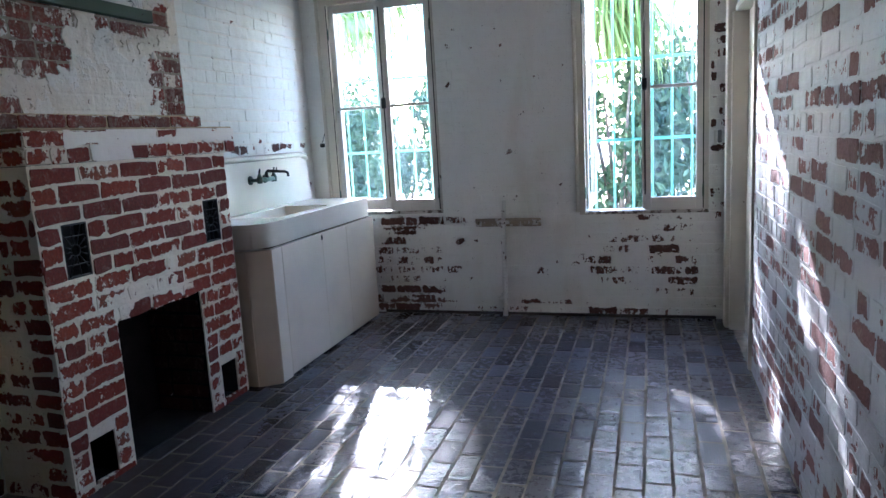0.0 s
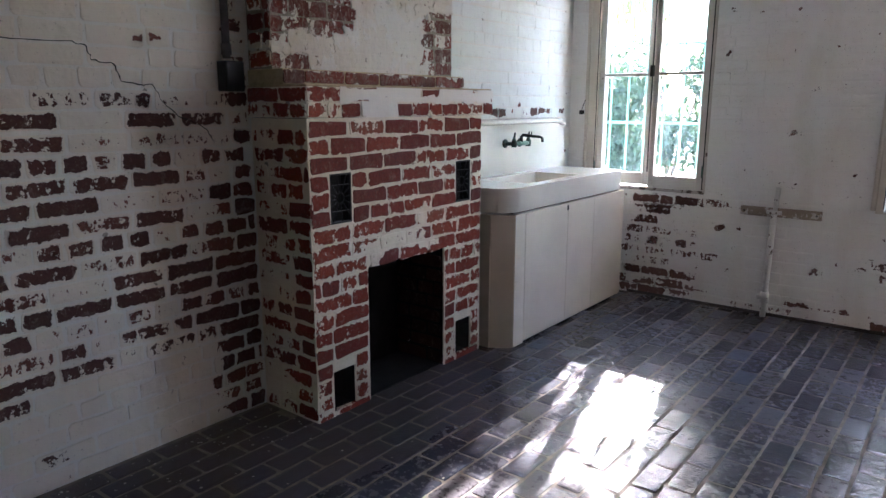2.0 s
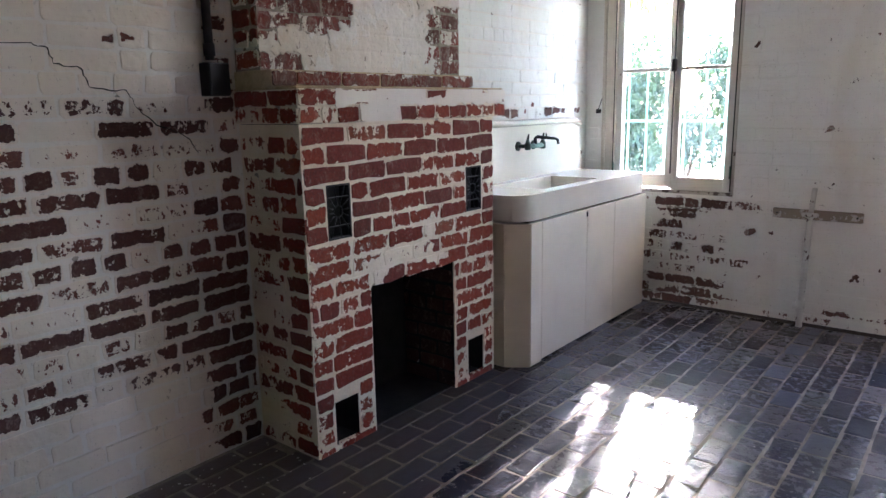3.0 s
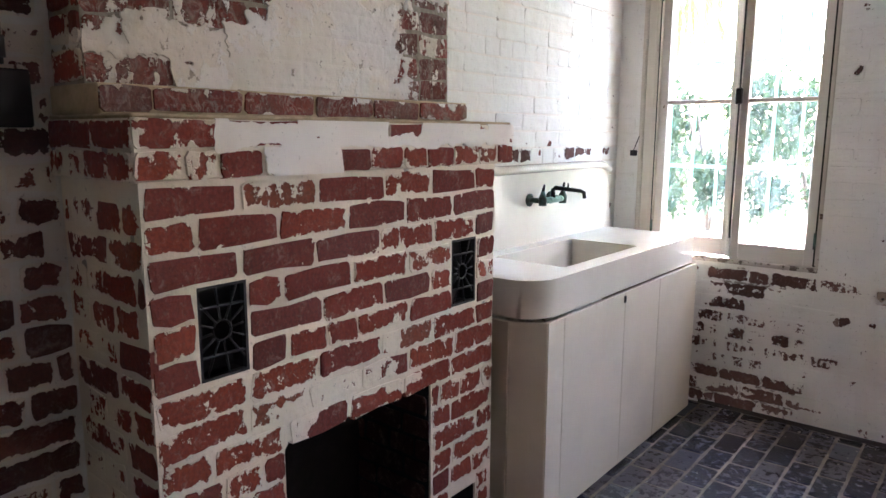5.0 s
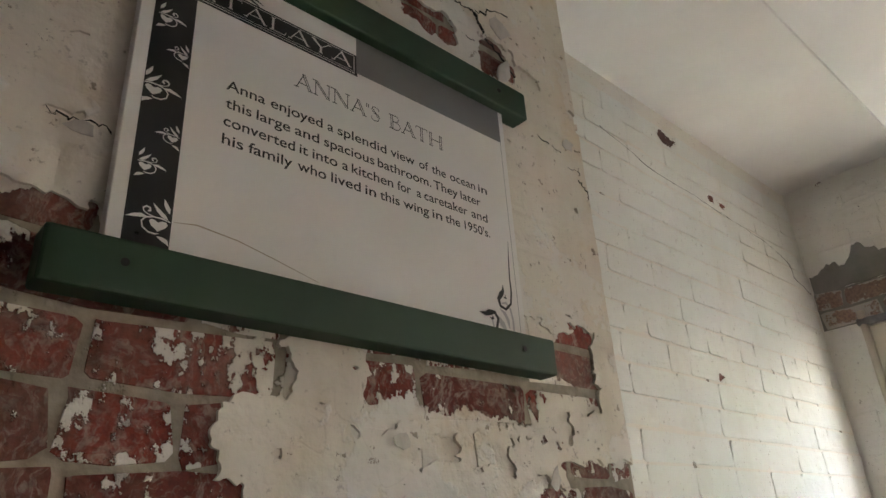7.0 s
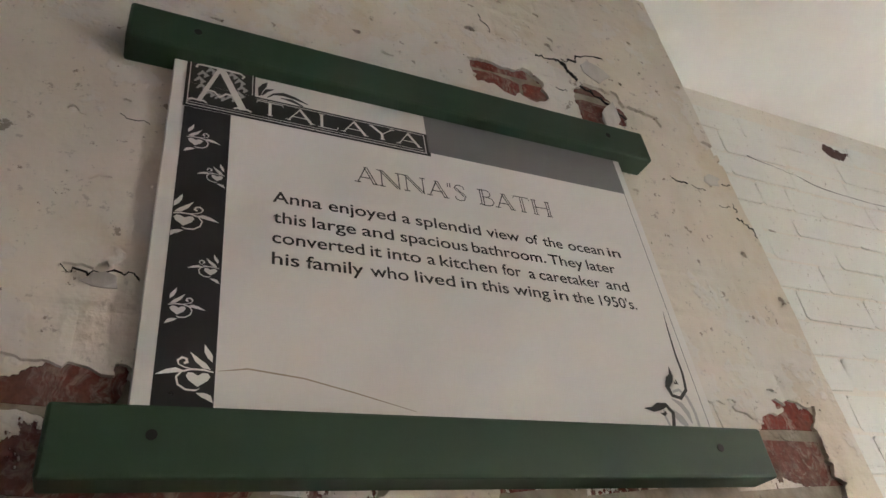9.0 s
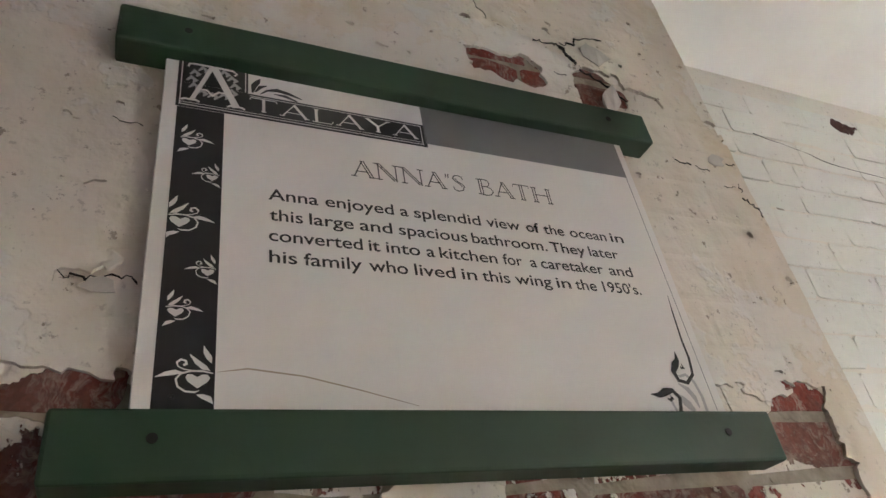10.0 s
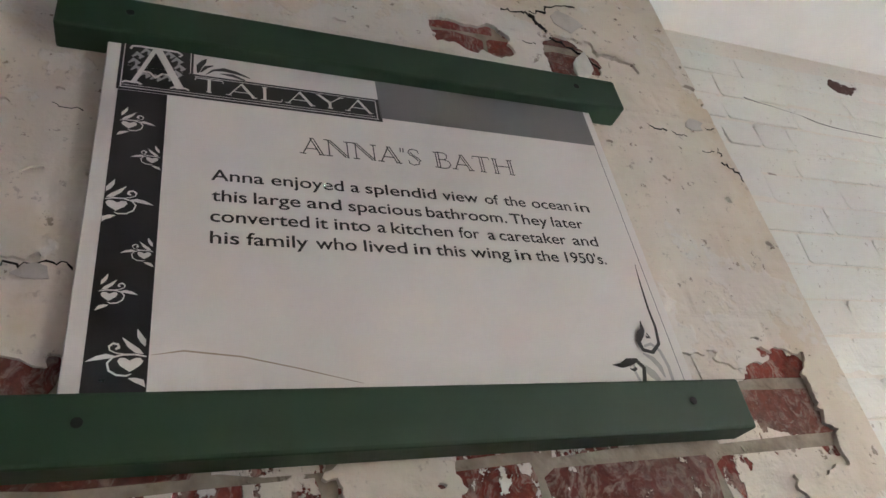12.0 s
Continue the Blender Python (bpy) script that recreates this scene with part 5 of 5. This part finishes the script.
# ---- outdoors ----
ground = setting("ground", box(-600, 600, -600, 900, -0.4, -0.125), plain("sandy_ground", (0.40, 0.36, 0.29), 0.95, 0.0, 0.35, 1.2, 0.4), "sandy ground outside the windows", "ground")


def leaf_mat(name, a, b):
    m = Net(name)
    c = m.mix(m.n("NewGeometry").outputs["Random Per Island"], a, b)
    m.done(c, 0.7, spec=0.15)
    film = m.n("BsdfTranslucent")
    m.put(film.inputs["Color"], m.mix(0.5, c, (0.20, 0.30, 0.10)))
    mixer = m.n("MixShader")
    mixer.inputs[0].default_value = 0.06
    m.put(mixer.inputs[1], m.bsdf.outputs[0])
    m.put(mixer.inputs[2], film.outputs[0])
    m.put(m.t.nodes["Material Output"].inputs["Surface"], mixer.outputs[0])
    return m.mat


LEAF = leaf_mat("shrub_leaf", (0.030, 0.062, 0.036), (0.075, 0.115, 0.062))
FAN = leaf_mat("palm_leaf", (0.09, 0.16, 0.04), (0.20, 0.24, 0.07))
BARK = plain("palm_bark", (0.16, 0.13, 0.10), 0.95, 0.0, 0.5, 9.0, 0.8)


def shrub(x, y, rx, ry, top, count, seed):
    rng = random.Random(seed)
    t = thing("shrub", (x, y, -0.125), "dense green shrub outside the window", "shrub", "garden shrubs")
    verts, faces = [], []
    lumps = [(rng.uniform(-0.7, 0.7) * rx, rng.uniform(-0.7, 0.7) * ry, rng.uniform(0.15, 0.8), rng.uniform(0.25, 0.5)) for _ in range(12)]
    for _ in range(count):
        lx, ly, lz, lr = rng.choice(lumps)
        d = Vector((rng.gauss(0, 1), rng.gauss(0, 1), rng.gauss(0, 1))).normalized() * lr * rng.uniform(0.6, 1.1)
        p = Vector((x + lx + d.x * rx, y + ly + d.y * ry, max(-0.11, -0.125 + (lz + d.z * 0.5) * (top + 0.125))))
        q = Euler((rng.uniform(0, 6.3), rng.uniform(0, 6.3), rng.uniform(0, 6.3))).to_matrix()
        s = rng.uniform(0.04, 0.085)
        k = len(verts)
        verts += [tuple(p + q @ Vector(v) * s) for v in ((-1.2, 0, 0), (0, -0.5, 0.1), (1.2, 0, 0), (0, 0.5, 0.1))]
        faces.append((k, k + 1, k + 2, k + 3))
    me = bpy.data.meshes.new("foliage")
    me.from_pydata(verts, [], faces)
    me.materials.append(LEAF)
    ob = new("foliage", me)
    ob.parent = t
    ob.matrix_parent_inverse = t.matrix_world.inverted()
    for k in range(4):
        a = rng.uniform(0, 6.3)
        part("stem", tube([(x, y, -0.125), (x + 0.2 * math.cos(a), y + 0.2 * math.sin(a), 0.3 * top), (x + 0.5 * rx * math.cos(a), y + 0.5 * ry * math.sin(a), 0.75 * top)], [0.04, 0.03, 0.012], 6), BARK, t)


def palm(x, y, height, fans, seed, reach=1.5):
    """A fan palm: ringed trunk, stalks, and fans of drooping blades."""
    rng = random.Random(seed)
    t = thing("palm_tree", (x, y, -0.125), "fan palm with drooping green fronds", "palm tree", "palms")
    n = 14
    part("trunk", tube([(x + 0.1 * math.sin(k * 0.3), y, -0.125 + (height + 0.125) * k / n) for k in range(n + 1)], [0.17 * (1.15 if k % 2 else 0.95) for k in range(n + 1)], 10), BARK, t)
    verts, faces = [], []

    def quad(a, b, c, d):
        k = len(verts)
        verts.extend(tuple(v) for v in (a, b, c, d))
        faces.append((k, k + 1, k + 2, k + 3))

    top = Vector((x, y, height))
    for _ in range(fans):
        az, el = rng.uniform(0, 6.283), rng.uniform(-0.7, 1.1)
        out = Vector((math.cos(az) * math.cos(el), math.sin(az) * math.cos(el), math.sin(el)))
        hub = top + out * reach * rng.uniform(0.7, 1.0)
        side = out.cross(Vector((0, 0, 1))).normalized()
        quad(top + side * 0.02, top - side * 0.02, hub - side * 0.012, hub + side * 0.012)
        blades = 22
        for k in range(blades):
            a = (k / (blades - 1) - 0.5) * 4.0
            d = (out * math.cos(a) + side * math.sin(a)).normalized()
            length = rng.uniform(0.65, 0.95) * (0.75 + 0.25 * math.cos(a))
            w = Vector((0, 0, 1)).cross(d).normalized() * 0.02
            p1 = hub + d * length * 0.5 + Vector((0, 0, -0.05))
            p2 = hub + d * length * 0.8 + Vector((0, 0, -0.30 - rng.uniform(0, 0.12)))
            p3 = p2 + Vector((0, 0, -0.3)) + d * 0.03
            quad(hub + w * 0.3, hub - w * 0.3, p1 - w, p1 + w)
            quad(p1 + w, p1 - w, p2 - w * 0.7, p2 + w * 0.7)
            quad(p2 + w * 0.7, p2 - w * 0.7, p3 - w * 0.1, p3 + w * 0.1)
    me = bpy.data.meshes.new("crown")
    me.from_pydata(verts, [], faces)
    me.materials.append(FAN)
    ob = new("crown", me)
    ob.parent = t
    ob.matrix_parent_inverse = t.matrix_world.inverted()


for k, (x, y, rx, ry, top) in enumerate(((-7.6, 13.6, 1.3, 0.9, 2.2), (-6.1, 13.0, 1.2, 0.8, 2.6), (-4.6, 12.8, 1.2, 0.8, 2.7), (-6.6, 14.6, 1.4, 0.8, 3.2), (-3.1, 13.1, 1.2, 0.9, 2.6), (-0.4, 9.2, 0.9, 0.8, 2.5), (0.7, 9.4, 1.0, 0.8, 2.6), (0.1, 10.8, 1.3, 0.8, 3.1), (2.3, 10.4, 1.2, 0.9, 2.3))):
    shrub(x, y, rx, ry, top, 2600, 40 + k)
palm(-4.0, 7.8, 3.25, 28, 61, 0.95)
palm(-1.05, 9.3, 3.3, 50, 62, 1.0)
# Out of view; added so its blades stripe the sunlight through window 1.
palm(-1.95, 8.6, 4.1, 30, 65, 0.75)
palm(1.5, 10.6, 4.2, 30, 63, 1.6)
palm(-7.4, 12.0, 5.0, 24, 64, 1.6)

LINTEL = peeling("lintel_brick", -0.35, (), tones=((0.0, (0.16, 0.11, 0.09)), (0.5, (0.30, 0.20, 0.16)), (1.0, (0.40, 0.29, 0.24))), white=(0.45, 0.42, 0.38), spread=0.5, fleck=0.6)
LINTELS = [(-2.57, -1.30, 2.452, 2.60), (-0.72, EAST - 0.005, 2.452, 2.60)]
for k, (a, b, c, d) in enumerate(LINTELS):
    part("lintel_bed", box(a, b, NORTH + 0.002, NORTH + BACK - 0.0005, c, d), CEMENT, wall_north)

# ---- floor bricks ----
lay(floor, "paver", FLOOR_BRICK, UPWARD, (0, 0, 0), SOUTH, NORTH, -EAST, -WEST, [(CH_Y0, CH_Y1, 2.31, 2.6)], course=0.110, stretch=0.194, joint=0.0135, proud=0.0, rough=0.0028, bond=0, near=(-1.0, 3.0, 0), seed=3, sway=0.001)

# ---- wall bricks ----
FACE = BACK + 0.0
FRONT_JOINTS = ((0, (2.215, 2.446, 2.69, 2.89, 3.112)), (1, (2.102, 2.322, 2.549, 2.771, 2.997)), (2, (2.211, 2.436, 2.669, 2.901, 3.112)), (3, (2.095, 2.33, 2.559, 2.782, 2.99)), (4, (2.228, 2.453, 2.68, 2.89)), (5, (2.341, 2.466, 2.579, 2.788)), (6, (2.22, 2.437, 2.666, 2.898, 3.121)), (7, (2.213, 2.40, 2.587, 2.787, 3.004)), (8, (2.115, 2.331, 2.54, 2.76, 2.99)))
lay(chimney, "brick", CH_BRICK, TO_EAST, (CH_FRONT - BACK, 0, 0), CH_Y0, CH_Y1, MANTEL_Z0 - 0.006 - 18 * COURSE, MANTEL_Z0 - 0.006, HOLES, proud=0.0038, rough=0.005, bond=5, first=1, near=(-2.2, 2.6, 1.2), limit=170, seed=11, tilt=0.015, joints=FRONT_JOINTS)
lay(chimney, "brick", SOOTY, TO_SOUTH, (0, 2.888, 0), WEST + 0.03, CH_FRONT - 0.005, 0.0, 0.665, (), proud=0.003, bond=3, seed=18)
lay(chimney, "brick", CH_BRICK, TO_SOUTH, (0, CH_Y0 + BACK, 0), WEST + 0.01, CH_FRONT, 0.0, MANTEL_Z0, (), proud=0.0055, rough=0.0055, bond=3, first=1, limit=60, seed=12)
lay(chimney, "brick", CH_BRICK, TO_EAST, (-2.176 - BACK, 0, 0), 1.962, 3.294, MANTEL_Z0 + 0.001, MANTEL_Z1 - 0.002, (), course=0.0645, joint=0.010, proud=0.006, bond=2, first=1, seed=13, joints=((1, (2.071, 2.154, 2.271, 2.377, 2.493, 2.613, 2.742, 2.844, 2.968, 3.096, 3.2)), (0, (2.172, 2.40, 2.681, 2.839, 3.04, 3.245))))
lay(chimney, "brick", CH_BRICK, TO_SOUTH, (0, 1.962 + BACK, 0), WEST + 0.01, -2.176, MANTEL_Z0 + 0.001, MANTEL_Z1 - 0.002, (), course=0.0645, joint=0.010, proud=0.006, bond=2, first=1, seed=14)
lay(chimney, "brick", CH_UPPER, TO_EAST, (-2.33 - BACK, 0, 0), 1.978, 3.234, MANTEL_Z1 + 0.008, SHOULDER_Z1 + 0.002, (), course=0.062, joint=0.010, proud=0.006, bond=0, seed=15, joints=((0, (2.097, 2.33, 2.555, 2.775, 2.982)),))
lay(chimney, "brick", CH_UPPER, TO_EAST, (CH_UP - BACK, 0, 0), CH_Y0, CH_Y1, SHOULDER_Z1, CEIL - 0.01, (), course=0.0745, proud=0.0018, joint=0.011, upright=0.009, tilt=0.02, rough=0.005, bond=5, near=(-2.4, 2.7, 2.0), limit=120, seed=16)
lay(chimney, "brick", CH_BRICK, TO_SOUTH, (0, CH_Y0 + BACK, 0), WEST + 0.01, CH_UP, SHOULDER_Z1 + 0.005, CEIL - 0.01, (), proud=0.0055, bond=3, limit=30, seed=17)
lay(wall_west, "brick", PAINT_WEST, TO_EAST, (WEST - BACK, 0, 0), CH_Y1, NORTH, 0.0, CEIL - 0.002, (), proud=0.0034, joint=0.008, upright=0.0, tilt=0.085, rough=0.0014, bond=6, near=(WEST, 4.1, 2.2), limit=130, seed=21)
lay(wall_west, "brick", PAINT_LEFT, TO_EAST, (WEST - BACK, 0, 0), SOUTH, CH_Y0, 0.0, CEIL - 0.002, (), proud=0.0032, joint=0.011, upright=0.013, tilt=0.03, rough=0.005, bond=4, near=(WEST, 1.5, 1.0), limit=170, seed=25)
lay(wall_north, "brick", PAINT_NORTH, TO_SOUTH, (0, NORTH + BACK, 0), WEST, EAST, 0.0, CEIL - 0.002, W_HOLES + LINTELS, proud=0.0034, joint=0.009, upright=0.003, tilt=0.05, rough=0.0025, bond=6, near=(-1.6, NORTH, 0.9), seed=22)
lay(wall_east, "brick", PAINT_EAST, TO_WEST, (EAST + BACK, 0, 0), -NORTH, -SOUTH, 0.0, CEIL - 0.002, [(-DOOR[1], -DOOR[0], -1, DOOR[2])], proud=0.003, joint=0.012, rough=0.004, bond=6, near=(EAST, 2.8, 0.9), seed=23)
for k, (a, b, c, d) in enumerate(LINTELS):
    lay(wall_north, "brick", LINTEL, TO_SOUTH, (0, NORTH + 0.002, 0), a, b, c, d + 0.002, (), course=0.0745, proud=0.004, joint=0.014, rough=0.005, bond=0, seed=31 + k)
